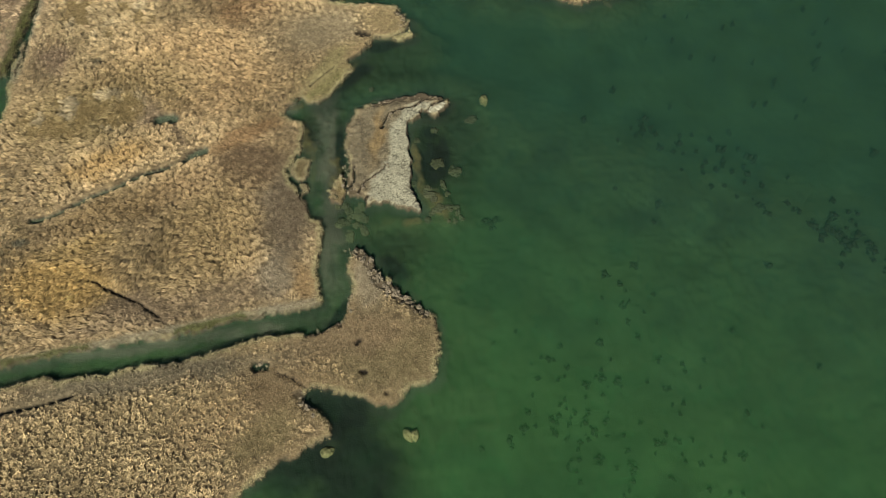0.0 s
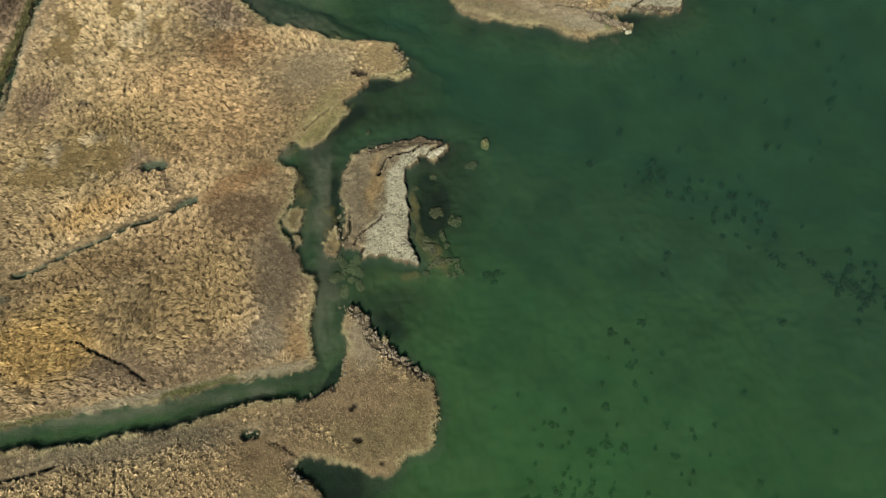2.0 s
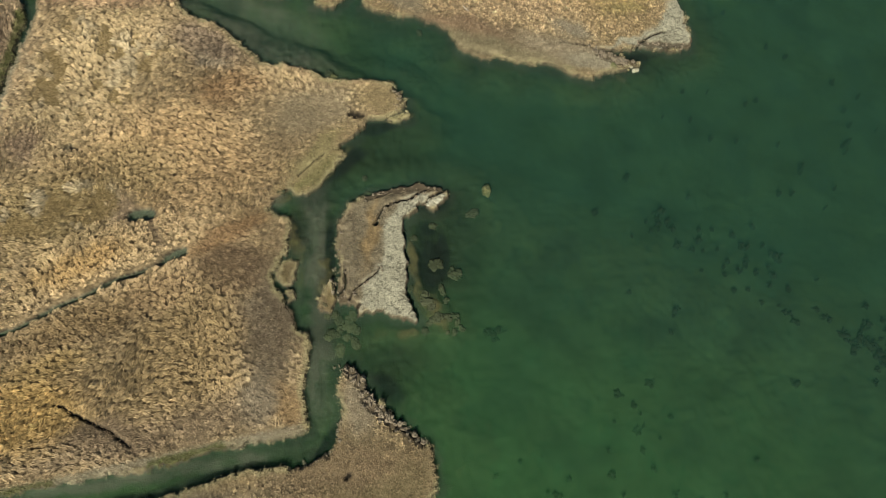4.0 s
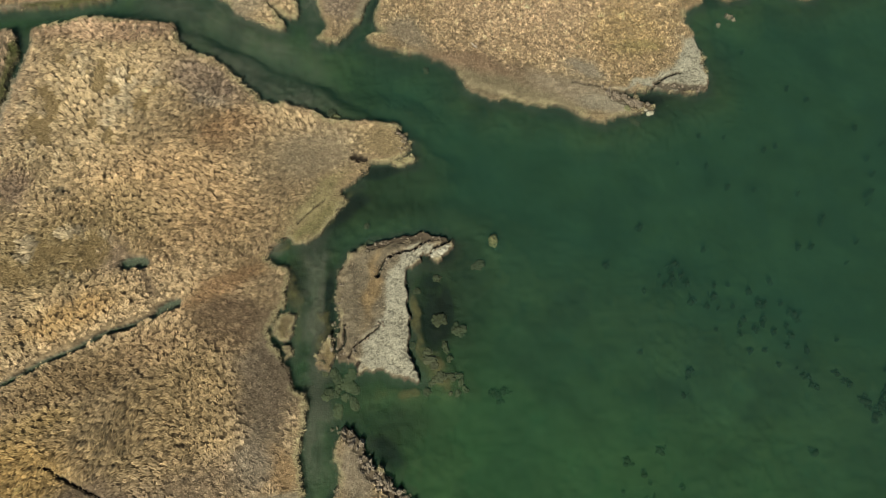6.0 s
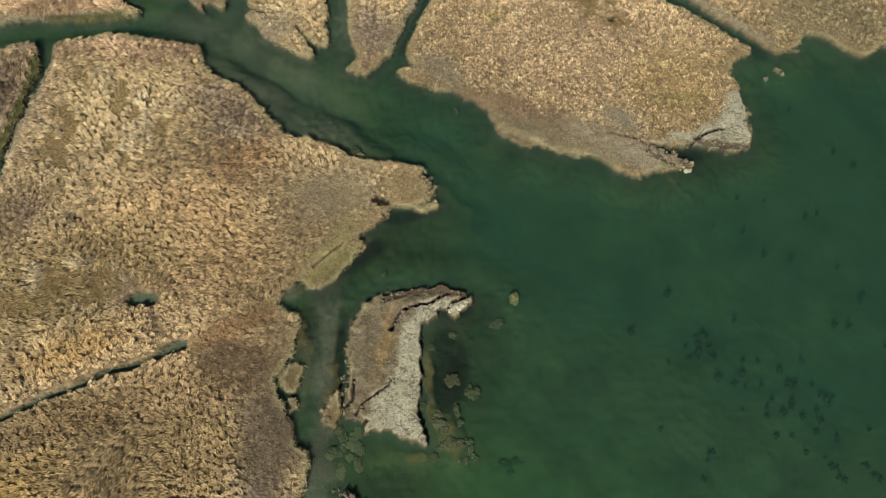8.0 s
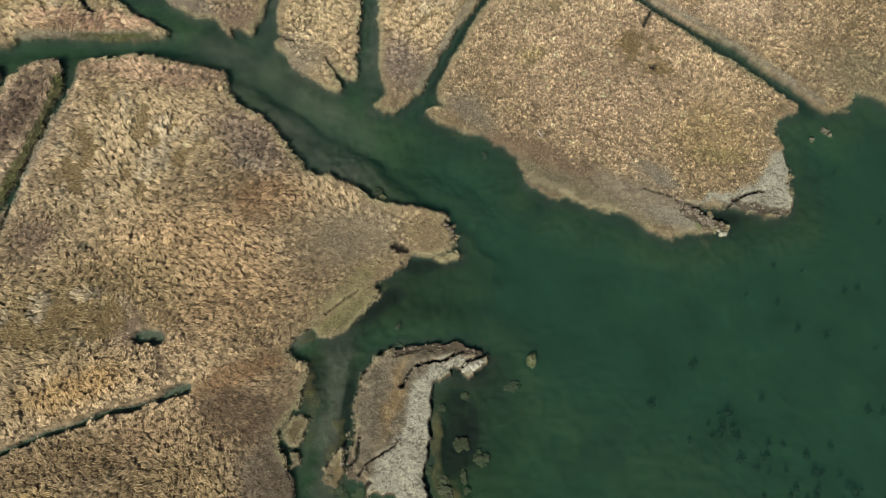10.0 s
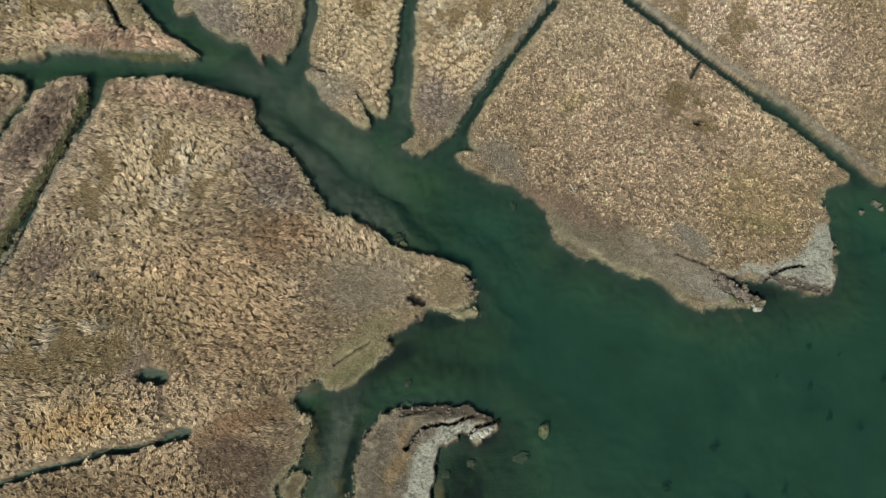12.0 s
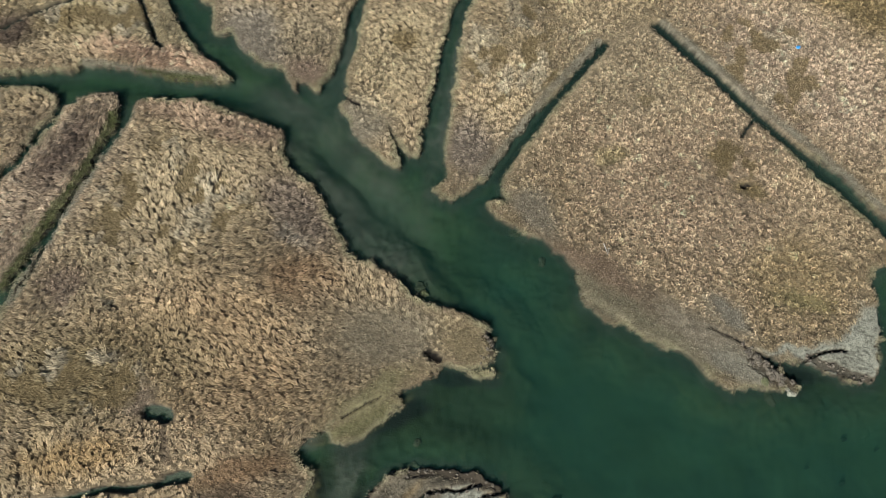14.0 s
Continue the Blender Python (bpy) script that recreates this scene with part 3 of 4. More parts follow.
def survey(x, y):
    """Metres to the shore (positive on land), which marsh it is, and metres beyond the edge of the nearest cut."""
    ux, uy = rough(x, y, 2.2, 5, 3) - 0.5, rough(x, y, 2.2, 6, 3) - 0.5
    vx, vy = ripple(x, y, 0.5, 9) - 0.5, ripple(x, y, 0.5, 11) - 0.5
    wx, wy = x + 1.0 * ux + 0.5 * vx, y + 1.0 * uy + 0.5 * vy
    shore, which = np.full(x.shape, -14.0), np.full(x.shape, -1)
    for k, poly in enumerate(MARSH.values()):
        d = inside(wx, wy, poly) + 0.09
        better = d > shore
        shore, which = np.where(better, d, shore), np.where(better, k, which)
    cut, floor = np.full(x.shape, 9.0), np.zeros(x.shape)
    wx, wy = x + 0.4 * ux + 0.2 * vx, y + 0.4 * uy + 0.2 * vy
    for run, half, low in CUTS:
        d = along(wx, wy, run) - half
        better = d < cut
        cut, floor = np.where(better, d, cut), np.where(better, low, floor)
    return shore, which, cut, floor


def heights(x, y, shore, cut, floor):
    clay = crust_on(x, y)
    top = 0.46 + 0.22 * rough(x, y, 6.0, 31, 2) + 0.26 * (1 - 0.7 * clay) * (rough(x, y, 0.9, 33, 2) - 0.5)
    for cx, cy, rx, ry, turn in LEDGES:
        top = top + (0.2 - top) * 0.85 * patch(x, y, cx, cy, rx, ry, turn)
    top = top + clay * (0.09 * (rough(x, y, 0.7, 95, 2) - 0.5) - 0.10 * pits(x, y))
    off = np.minimum(shore, 0)
    bed = -0.30 - 0.28 * (1 - np.exp(off / 1.6)) - 0.35 * step(3.5, 12, -shore)
    bed = bed - 0.9 * step(-4, 10, 0.4 * x + 0.92 * y) * step(2.0, 7, -shore)
    bed = bed + (0.34 * (rough(x, y, 3.0, 35, 3) - 0.5) + 0.26 * (rough(x, y, 0.9, 34, 2) - 0.5)) * step(0, 2, -shore)
    for run in DEEPS:
        bed = bed - 0.6 * step(2.6, 0.0, along(x + 2 * (rough(x, y, 4, 36, 2) - 0.5), y, run))
    mx, my = x + 1.8 * (rough(x, y, 1.8, 38, 3) - 0.5), y + 1.8 * (rough(x, y, 1.8, 39, 3) - 0.5)
    for cx, cy, rx, ry, turn, peak in SHOALS:
        w = patch(mx, my, cx, cy, rx, ry, turn) * (0.6 + 0.8 * rough(x, y, 1.2, 37, 2))
        bed = bed + np.maximum(peak - bed, 0) * np.clip(w, 0, 1)
    z = bed + (top - bed) * step(-0.06, 0.14, shore)
    return np.where(shore > -0.1, floor + (z - floor) * step(-0.08, 0.16, cut), z)


def cover(x, y, shore):
    """Colour and height of what grows at a place on land."""
    col = np.empty((x.size, 3))
    tone = (0.2 + 0.6 * rough(x, y, 7.0, 41, 3))[:, None]
    col[:] = np.array(TAN) * (1 - tone) + np.array(PALE) * tone
    tall = 0.85 + 0.25 * rough(x, y, 9.0, 43, 2)
    wx, wy = x + 2.4 * (rough(x, y, 3, 45, 3) - 0.5), y + 2.4 * (rough(x, y, 3, 46, 3) - 0.5)
    thin = step(0.58, 0.70, rough(x, y, 2.4, 49, 3))
    col = col + (np.array((0.45, 0.35, 0.18)) - col) * (0.35 * thin)[:, None]
    tall = tall * (1 - 0.15 * thin)
    for cx, cy, rx, ry, turn, tint, high in GROWTH:
        reach = 2 * max(rx, ry) + 2
        near = np.flatnonzero((np.abs(x - cx) < reach) & (np.abs(y - cy) < reach))
        w = np.clip(1.25 * patch(wx[near], wy[near], cx, cy, rx, ry, turn), 0, 1)
        col[near] += (np.array(tint) - col[near]) * w[:, None]
        tall[near] += (high - tall[near]) * w
    for cx, cy, rx, ry, turn in HOLLOWS:
        near = patch(wx, wy, cx, cy, rx, ry, turn)
        low = step(0.52, 0.6, rough(x, y * 0.7, 1.9, 97, 3) + 0.12 * (near - 0.7)) * step(0.1, 0.5, near)
        pale = step(0.55, 0.68, rough(x, y * 0.6, 1.9, 98, 3) + 0.1 * (near - 0.7)) * step(0.1, 0.5, near) * (1 - low)
        col = col + (np.array(OLIVE) - col) * (0.85 * low)[:, None]
        col = col + (np.array(ASH) - col) * (0.7 * pale)[:, None]
        tall = (tall + (0.42 - tall) * low) * (1 + 0.15 * pale)
    clay = crust_on(x, y)
    col = col + (np.array(CLAYEY) * (0.86 + 0.28 * rough(x, y, 1.5, 44, 3))[:, None] - col) * clay[:, None]
    tall = tall + (0.1 - tall) * clay
    # yellow-green shore growth, with the look of sunlit banks painted in
    fringe = (1 - clay) * step(0.7, 0.12, shore) * step(0.3, 0.55, rough(x, y, 4.0, 47, 2))
    col = col + (np.array((0.58, 0.53, 0.30)) - col) * (0.8 * fringe)[:, None]
    for run in GREY_BANKS:
        w = step(0.8, 0.3, along(x, y, run)) * (0.5 + 0.5 * rough(x, y, 1.5, 50, 2))
        col = col + (np.array((0.43, 0.395, 0.285)) - col) * w[:, None]
        tall = tall + (0.4 - tall) * w
    tall = tall * (1 - 0.55 * step(1.9, 0.4, shore))
    for run in GREEN_BANKS:
        w = step(1.1, 0.5, along(wx * 0.2 + x * 0.8, wy * 0.2 + y * 0.8, run)) * (0.65 + 0.35 * rough(x, y, 0.8, 48, 2))
        col = col + (np.array((0.13, 0.155, 0.045)) - col) * w[:, None]
    return col, tall


def cloth(name, coords, corners, loops, colours, mat, layer_name="cover"):
    """A mesh object from arrays, with its colours."""
    mesh = bpy.data.meshes.new(name)
    mesh.vertices.add(len(coords))
    mesh.vertices.foreach_set("co", np.ascontiguousarray(coords, np.float32).ravel())
    mesh.loops.add(len(loops))
    mesh.loops.foreach_set("vertex_index", np.ascontiguousarray(loops, np.int32))
    mesh.polygons.add(len(corners))
    mesh.polygons.foreach_set("loop_start", np.ascontiguousarray(corners, np.int32))
    mesh.update(calc_edges=True)
    layer = mesh.color_attributes.new(layer_name, "FLOAT_COLOR", "POINT")
    rgba = np.ones((len(coords), 4), np.float32)
    rgba[:, :3] = colours
    layer.data.foreach_set("color", rgba.ravel())
    mesh.materials.append(mat)
    return new(name, mesh)


# ---- ground: one sheet, marsh top, banks and lake bed, out to the horizon ----
def spaced(a, b, fine, close=()):
    """Grid lines, closer together within the stretches named, ever wider apart beyond a and b."""
    lines = [a]
    while lines[-1] < b:
        lines.append(lines[-1] + (fine / 2 if any(lo < lines[-1] < hi for lo, hi in close) else fine))
    far = np.cumsum(0.5 * 1.28 ** np.arange(27))
    return np.concatenate([a - far[::-1], lines, lines[-1] + far])


gx, gy = spaced(-92, 68, 0.275, [(-27, -5), (16, 32)]), spaced(-62, 82, 0.275, [(-33, -22), (-19, 2), (17, 26)])
X, Y = (a.ravel() for a in np.meshgrid(gx, gy))
shore, which, cut, low = survey(X, Y)
Z = heights(X, Y, shore, cut, low)
soil, tall = cover(X, Y, shore)
# dead litter with shade painted in: darker where the growth is taller
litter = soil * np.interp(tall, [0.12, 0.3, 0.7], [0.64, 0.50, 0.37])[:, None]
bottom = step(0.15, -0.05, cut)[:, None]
clay = crust_on(X, Y)[:, None]
litter *= (0.58 + 0.76 * ripple(X, Y, 0.45, 57))[:, None]
# clay pits are darkened in the colour too, adding to their shade
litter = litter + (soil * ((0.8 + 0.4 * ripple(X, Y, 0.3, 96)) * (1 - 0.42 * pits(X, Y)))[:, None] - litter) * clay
bank = np.array((0.075, 0.06, 0.04)) * (0.6 + 0.8 * rough(X, Y, 0.7, 58, 2))[:, None]
silt = np.array((0.032, 0.045, 0.03)) * (0.55 + 0.9 * rough(X, Y, 3.5, 51, 4))[:, None]
algae = np.array((0.030, 0.056, 0.023)) * (0.6 + 0.8 * rough(X, Y, 4.0, 52, 4))[:, None]
wet = silt + (algae - silt) * step(0.3, 1.8, -shore)[:, None]
drift_x, drift_y = 2.4 * (rough(X, Y, 2.6, 53, 3) - 0.5), 2.4 * (rough(X, Y, 2.6, 54, 3) - 0.5)
for cx, cy, rx, ry, turn in PALES:
    w = np.clip(1.2 * patch(X + drift_x, Y + drift_y, cx, cy, rx, ry, turn) * (0.4 + 1.2 * rough(X, Y, 2.0, 59, 4)), 0, 1)[:, None]
    wet = wet + (np.array((0.082, 0.084, 0.066)) - wet) * w
dark = step(0.54, 0.66, rough(X, Y, 5.0, 55, 4)) * 0.4
# darkened bed: weed, and the bank shade painted into the channel
for cx, cy, rx, ry, turn in WEED_AND_SHADE:
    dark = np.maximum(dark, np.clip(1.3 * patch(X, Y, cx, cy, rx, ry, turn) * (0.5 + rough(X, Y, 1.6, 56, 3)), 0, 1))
for cx, cy, rx, ry, turn in DIMS:
    dark = np.maximum(dark, 0.6 * patch(X + drift_x, Y + drift_y, cx, cy, rx, ry, turn))
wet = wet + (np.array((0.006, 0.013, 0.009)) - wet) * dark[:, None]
# floors of the cuts: dark peat, with the shade inside them painted in
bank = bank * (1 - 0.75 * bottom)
mat_top = step(-0.32, -0.1, Z) * step(0.0, -0.3, shore) * (1.6 * rough(X, Y, 0.8, 60, 3) - 0.2).clip(0, 1)
wet = wet + (np.array((0.085, 0.082, 0.036)) - wet) * mat_top[:, None]
bank = bank + (np.array((0.075, 0.07, 0.036)) * (0.5 + rough(X, Y, 0.6, 64, 2))[:, None] - bank) * step(0.0, -0.3, shore)[:, None]
broken = step(0.25, 0.0, bare_by(X, Y))
Z = np.where(Z > 0.1, 0.1 + (Z - 0.1) * (1 - 0.55 * broken), Z)
dry = (step(0.12, 0.36, Z) * (1 - 0.8 * broken) * step(0.08, 0.3, shore) * step(0.0, 0.1, cut))[:, None]
under = step(0.02, -0.12, Z)[:, None]
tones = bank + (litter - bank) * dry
# floors of the ponds and the west cut set to a paler grey
grey_floor = bottom * step(0.04, 0.01, np.abs(low + 0.3))[:, None]
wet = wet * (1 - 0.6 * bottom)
wet = wet + (np.array((0.115, 0.115, 0.088)) - wet) * grey_floor
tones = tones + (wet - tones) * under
nx, ny = len(gx), len(gy)
i = (np.arange(ny - 1)[:, None] * nx + np.arange(nx - 1)).ravel()
quads = np.stack([i, i + 1, i + 1 + nx, i + nx], axis=1)
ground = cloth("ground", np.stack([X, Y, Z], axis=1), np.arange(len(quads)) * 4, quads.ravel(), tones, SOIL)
ground.data.polygons.foreach_set("use_smooth", np.ones(len(quads), bool))
tagged(ground, "brown peat marsh ground with low banks and a silty lake bed", "ground", kind="structure")

# ---- water: surface and cloudier depths below it ----
wx, wy = spaced(-92, 68, 1.7), spaced(-62, 82, 1.7)
WX, WY = (a.ravel() for a in np.meshgrid(wx, wy))
turbidity = 0.85 + 0.3 * rough(WX, WY, 9.0, 81, 3)
# thinner murk over dark weed and painted bank shade, so both show
for cx, cy, rx, ry, turn in WEED_AND_SHADE:
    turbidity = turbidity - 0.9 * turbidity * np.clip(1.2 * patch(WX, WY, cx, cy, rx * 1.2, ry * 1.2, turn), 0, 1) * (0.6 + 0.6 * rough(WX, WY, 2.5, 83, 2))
for cx, cy, rx, ry, turn in DIMS:
    turbidity = turbidity * (1 - 0.45 * patch(WX, WY, cx, cy, rx, ry, turn))
for run in CLEAR:
    turbidity = turbidity * (1 - 0.5 * step(3.0, 0.9, along(WX, WY, run)))
for run in CHANNEL:
    turbidity = turbidity * (1 - 0.58 * step(7.5, 3.0, along(WX, WY, run)))
levels = (0.0, -0.2, -0.42, -0.68, -1.0, -1.4)
flat, n = np.full(WX.size, 1.0), WX.size
i = (np.arange(len(wy) - 1)[:, None] * len(wx) + np.arange(len(wx) - 1)).ravel()
cells = np.stack([i, i + 1, i + 1 + len(wx), i + len(wx)], axis=1)
coords = np.concatenate([np.stack([WX, WY, flat * z], axis=1) for z in levels])
sheets = np.concatenate([cells + n * k for k in range(len(levels))])
lake = cloth("water", coords, np.arange(len(sheets)) * 4, sheets.ravel(), np.tile(np.repeat(turbidity[:, None], 3, axis=1), (len(levels), 1)), SURFACE, "turbidity")
lake.data.materials.append(DEPTH)
lake.data.polygons.foreach_set("material_index", np.repeat(np.minimum(np.arange(len(levels)), 1), len(cells)).astype(np.int32))
lake.visible_shadow = False
tagged(lake, "calm cloudy green lake and channel water", "water", kind="structure")

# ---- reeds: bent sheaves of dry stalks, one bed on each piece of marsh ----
# reeds stop here: outline fitted to the camera's view, plus a small margin
SEEN_AREA = [(-81, 12), (-67, -30), (-64, -56), (42, -62), (68, 18), (62, 48), (33, 81), (-93, 52)]


def stalks(rng, x, y, z, sway, high, n, fan, wide, vary, col):
    """Sheaves of n bent, pointed leaves, each a narrow folded blade. fan: 0 combed to one side, 1 a tuft open to all sides."""
    big = np.repeat
    X, Y, Z, H, F = big(x, n), big(y, n), big(z, n), big(high, n), big(fan, n)
    m = X.size
    turn = big(sway, n) + rng.normal(0, 1, m) * (0.2 + 1.9 * F)
    out = rng.uniform(0.1, 1.0, m)
    reach = H * ((0.6 + 0.8 * out) * (1 - F) + (0.15 + 0.5 * out) * F)
    rise = H * (1.0 - 0.55 * out * out) * rng.uniform(0.85, 1.1, m)
    spread = 0.14 - 0.06 * F
    bx, by = X + rng.normal(0, 1, m) * spread, Y + rng.normal(0, 1, m) * spread
    dx, dy = np.cos(turn), np.sin(turn)
    w = rng.uniform(0.6, 1.3, m) * wide * (1 + 0.4 * F)
    sx, sy = -dy * w, dx * w
    mx, my, mz = bx + dx * reach * 0.45, by + dy * reach * 0.45, Z + rise
    lift = rng.normal(0, 0.35, m) * w
    P = np.empty((m, 4, 3))
    P[:, 0] = np.stack([bx - dx * 0.04, by - dy * 0.04, Z + rise * 0.25], 1)
    P[:, 1] = np.stack([mx + sx, my + sy, mz + lift], 1)
    P[:, 2] = np.stack([bx + dx * reach, by + dy * reach, Z + rise * (1.0 - 0.45 * out)], 1)
    P[:, 3] = np.stack([mx - sx, my - sy, mz - lift], 1)
    C = big(col, n, axis=0) * rng.normal(1, vary, m).clip(0.65, 1.4)[:, None]
    C = np.repeat(C[:, None, :], 4, axis=1)
    # brown feet darkened further to paint in shade, tips slightly lighter
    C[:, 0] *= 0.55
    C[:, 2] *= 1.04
    return P.reshape(-1, 3), C.reshape(-1, 3)


def reed_bed(k, label, tufted, wind, thick, seed):
    """The growth of one marsh: tall sheaves combed by the wind (degrees) or in tufts, hanging out over the banks, and low sedge."""
    rng = np.random.default_rng(seed)
    pts = np.array(list(MARSH.values())[k])
    x0, y0 = np.maximum(pts.min(0) - 1, (-91, -62))
    x1, y1 = np.minimum(pts.max(0) + 1, (68, 82))
    grown = []
    for short, gap in ((False, 0.50 + 0.10 * tufted), (True, 0.24)):
        x, y = (a.ravel() for a in np.meshgrid(np.arange(x0, x1, gap), np.arange(y0, y1, gap)))
        x, y = x + rng.uniform(-0.42, 0.42, x.size) * gap, y + rng.uniform(-0.42, 0.42, x.size) * gap
        keep = (inside(x, y, SEEN_AREA, 4.0) > -0.5) & (inside(x, y, pts, 2.0) > -1.2)
        x, y = x[keep], y[keep]
        edge, owner, slit, low = survey(x, y)
        keep = (owner == k) & (edge > 0.07) & (slit > 0.02) & (bare_by(x, y) > 0) & (crust_on(x, y) < rng.uniform(0.3, 1.04, x.size)) & (rng.random(x.size) < thick)
        x, y, edge, slit, low = x[keep], y[keep], edge[keep], slit[keep], low[keep]
        col, tall = cover(x, y, edge)
        mark = np.where(edge < 0.3, 0.0, tall + rng.normal(0, 0.07, x.size))
        keep = (mark <= 0.5) & (slit > 0.03) if short else (mark > 0.5) & (slit > 0.12)
        x, y, edge, slit, low, col, tall = x[keep], y[keep], edge[keep], slit[keep], low[keep], col[keep], tall[keep]
        tall = tall * (1 - 0.65 * step(1.5, 0.3, slit))
        z = heights(x, y, edge, slit, low)
        sway = radians(wind) + 3.4 * (rough(x, y, 9.0, 61, 3) - 0.5) + rng.normal(0, 0.3, x.size)
        knot = rough(x, y, 1.2, 63, 2)
        tuft = 0.55 * step(0.3, 0.75, tufted + 0.8 * (rough(x, y, 12.0, 65, 2) - 0.5))
        if short:
            high, n, wide, vary = np.minimum(tall, 0.55) * rng.uniform(0.35, 0.8, x.size) + 0.04, 6, 0.030, 0.12
            bright = 0.82 * rng.normal(0.97, 0.14, x.size).clip(0.5, 1.5)
        else:
            ox, oy = edge - survey(x + 0.7, y)[0], edge - survey(x, y + 0.7)[0]
            hang = 1.5 * step(2.2, 0.5, edge)
            sway = np.arctan2(np.sin(sway) + hang * oy, np.cos(sway) + hang * ox)
            high, n, wide, vary = tall * (0.36 + 0.38 * knot) * rng.uniform(0.6, 1.35, x.size), 20, 0.05, 0.06
            bright = rng.normal(1.0, 0.18, x.size).clip(0.6, 1.5) * (0.82 + 0.34 * knot) * (0.95 + 0.12 * tuft)
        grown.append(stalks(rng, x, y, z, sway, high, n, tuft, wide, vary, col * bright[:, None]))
    # a close fringe leaning out over the water's edge
    x, y = (a.ravel() for a in np.meshgrid(np.arange(x0, x1, 0.17), np.arange(y0, y1, 0.17)))
    keep = (np.abs(inside(x, y, pts, 2.0)) < 1.3) & (inside(x, y, SEEN_AREA, 4.0) > -0.5)
    x, y = x[keep] + rng.uniform(-0.08, 0.08, keep.sum()), y[keep] + rng.uniform(-0.08, 0.08, keep.sum())
    edge, owner, slit, low = survey(x, y)
    keep = (owner == k) & (edge > 0.0) & (edge < 0.3) & (rng.random(x.size) < thick * thick) & (slit > 0.05) & (bare_by(x, y) > 0) & (crust_on(x, y) < 0.5)
    x, y, edge, slit, low = x[keep], y[keep], edge[keep], slit[keep], low[keep]
    col, tall = cover(x, y, edge)
    out = np.arctan2(edge - survey(x, y + 0.5)[0], edge - survey(x + 0.5, y)[0]) + rng.normal(0, 0.5, x.size)
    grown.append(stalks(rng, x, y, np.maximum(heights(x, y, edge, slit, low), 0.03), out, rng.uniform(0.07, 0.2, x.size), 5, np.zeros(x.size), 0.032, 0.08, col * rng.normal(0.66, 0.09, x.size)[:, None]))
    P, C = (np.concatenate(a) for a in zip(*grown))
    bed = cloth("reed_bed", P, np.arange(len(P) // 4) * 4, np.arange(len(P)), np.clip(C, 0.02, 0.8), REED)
    return tagged(bed, label, "reeds", "reed beds", "stuff")


LABELS = {
    "west": "dense tan and rust-brown dry reeds on a wide marsh", "south": "clumpy straw-coloured reeds with low brown sedge on a point",
    "island": "sparse grey-brown sedge on a pale eroded islet", "islet": "small tuft of olive-brown sedge in the shallows",
    "north": "tufted straw reeds with yellow patch behind pale clay", "mid": "pale straw reeds between two straight ditches",
    "east": "clumpy tan reeds beyond a long straight ditch", "fan": "yellowish straw reeds on a narrow marsh tongue",
    "wedge": "grey-brown flattened reeds beside a wide channel", "spit": "combed pinkish-tan reeds on a channel point",
    "shelf": "brown-olive sedge on a low muddy ledge",
    "small_shelf": "small brown sedge patch at the water edge", "rim": "yellow-olive sedge on a slumped bank", "tip_shelf": "olive algae and sedge on a slumped ledge",
    "strip": "dark brown and tan reeds on a narrow strip", "farwest": "yellow-tan reeds beside a narrow ditch",
}
TUFTED = {"north": 0.8, "east": 0.85, "south": 0.75, "mid": 0.5, "west": 0.3, "fan": 0.4, "strip": 0.0, "spit": 0.0}
WIND = {"west": 185, "south": 215, "strip": 225, "spit": 185, "north": 230, "east": 230}
for k, name in enumerate(MARSH):
    if name in LABELS:
        reed_bed(k, LABELS[name], TUFTED.get(name, 0.35), WIND.get(name, 190), 0.55 if name in ("island", "islet", "shelf", "small_shelf") else 1.0, 100 + k)


# ---- things ----
def lump(name, seed, size, flat, jag, mat, fine=2):
    """An irregular, rounded or broken lump, resting on z = 0."""
    bm = bmesh.new()
    bmesh.ops.create_icosphere(bm, subdivisions=fine, radius=1.0)
    shift = Vector((seed * 3.1, seed * 7.7, seed * 1.3))
    for v in bm.verts:
        d = v.co.normalized()
        r = 1 + jag * (noise.noise(d * 1.3 + shift) + 0.6 * noise.noise(d * 3.1 + shift) + 0.35 * noise.noise(d * 7.0 + shift))
        v.co = Vector((d.x * r, d.y * r * 0.8, max(d.z * r, -0.25) * flat + 0.2 * flat)) * size
    mesh = bpy.data.meshes.new(name)
    bm.to_mesh(mesh)
    bm.free()
    mesh.materials.append(mat)
    if fine > 2:
        mesh.polygons.foreach_set("use_smooth", np.ones(len(mesh.polygons), bool))
    return mesh


def lobed(name, seed, count, core, lobes, flat, mat, smooth):
    """A ragged low mat or mound: many lobes round one root."""
    r = random.Random(seed)
    bm = bmesh.new()
    for k in range(count):
        d, a, s = (0.0, 0.0, core) if k == 0 else (r.uniform(0.3, 1.1), r.uniform(0, 6.28), r.uniform(*lobes))
        bmesh.ops.create_icosphere(bm, subdivisions=2 if smooth else 1, radius=s, matrix=Matrix.LocRotScale((d * math.cos(a), d * 0.7 * math.sin(a), s * 0.5 * flat), None, (1, r.uniform(0.6, 1.2), flat)))
    for v in bm.verts:
        v.co += 0.12 * noise.noise_vector(v.co * 3 + Vector((seed, 0, 0)))
        v.co.z = max(v.co.z, -0.1)
    mesh = bpy.data.meshes.new(name)
    bm.to_mesh(mesh)
    bm.free()
    mesh.materials.append(mat)
    mesh.polygons.foreach_set("use_smooth", np.full(len(mesh.polygons), smooth))
    return mesh


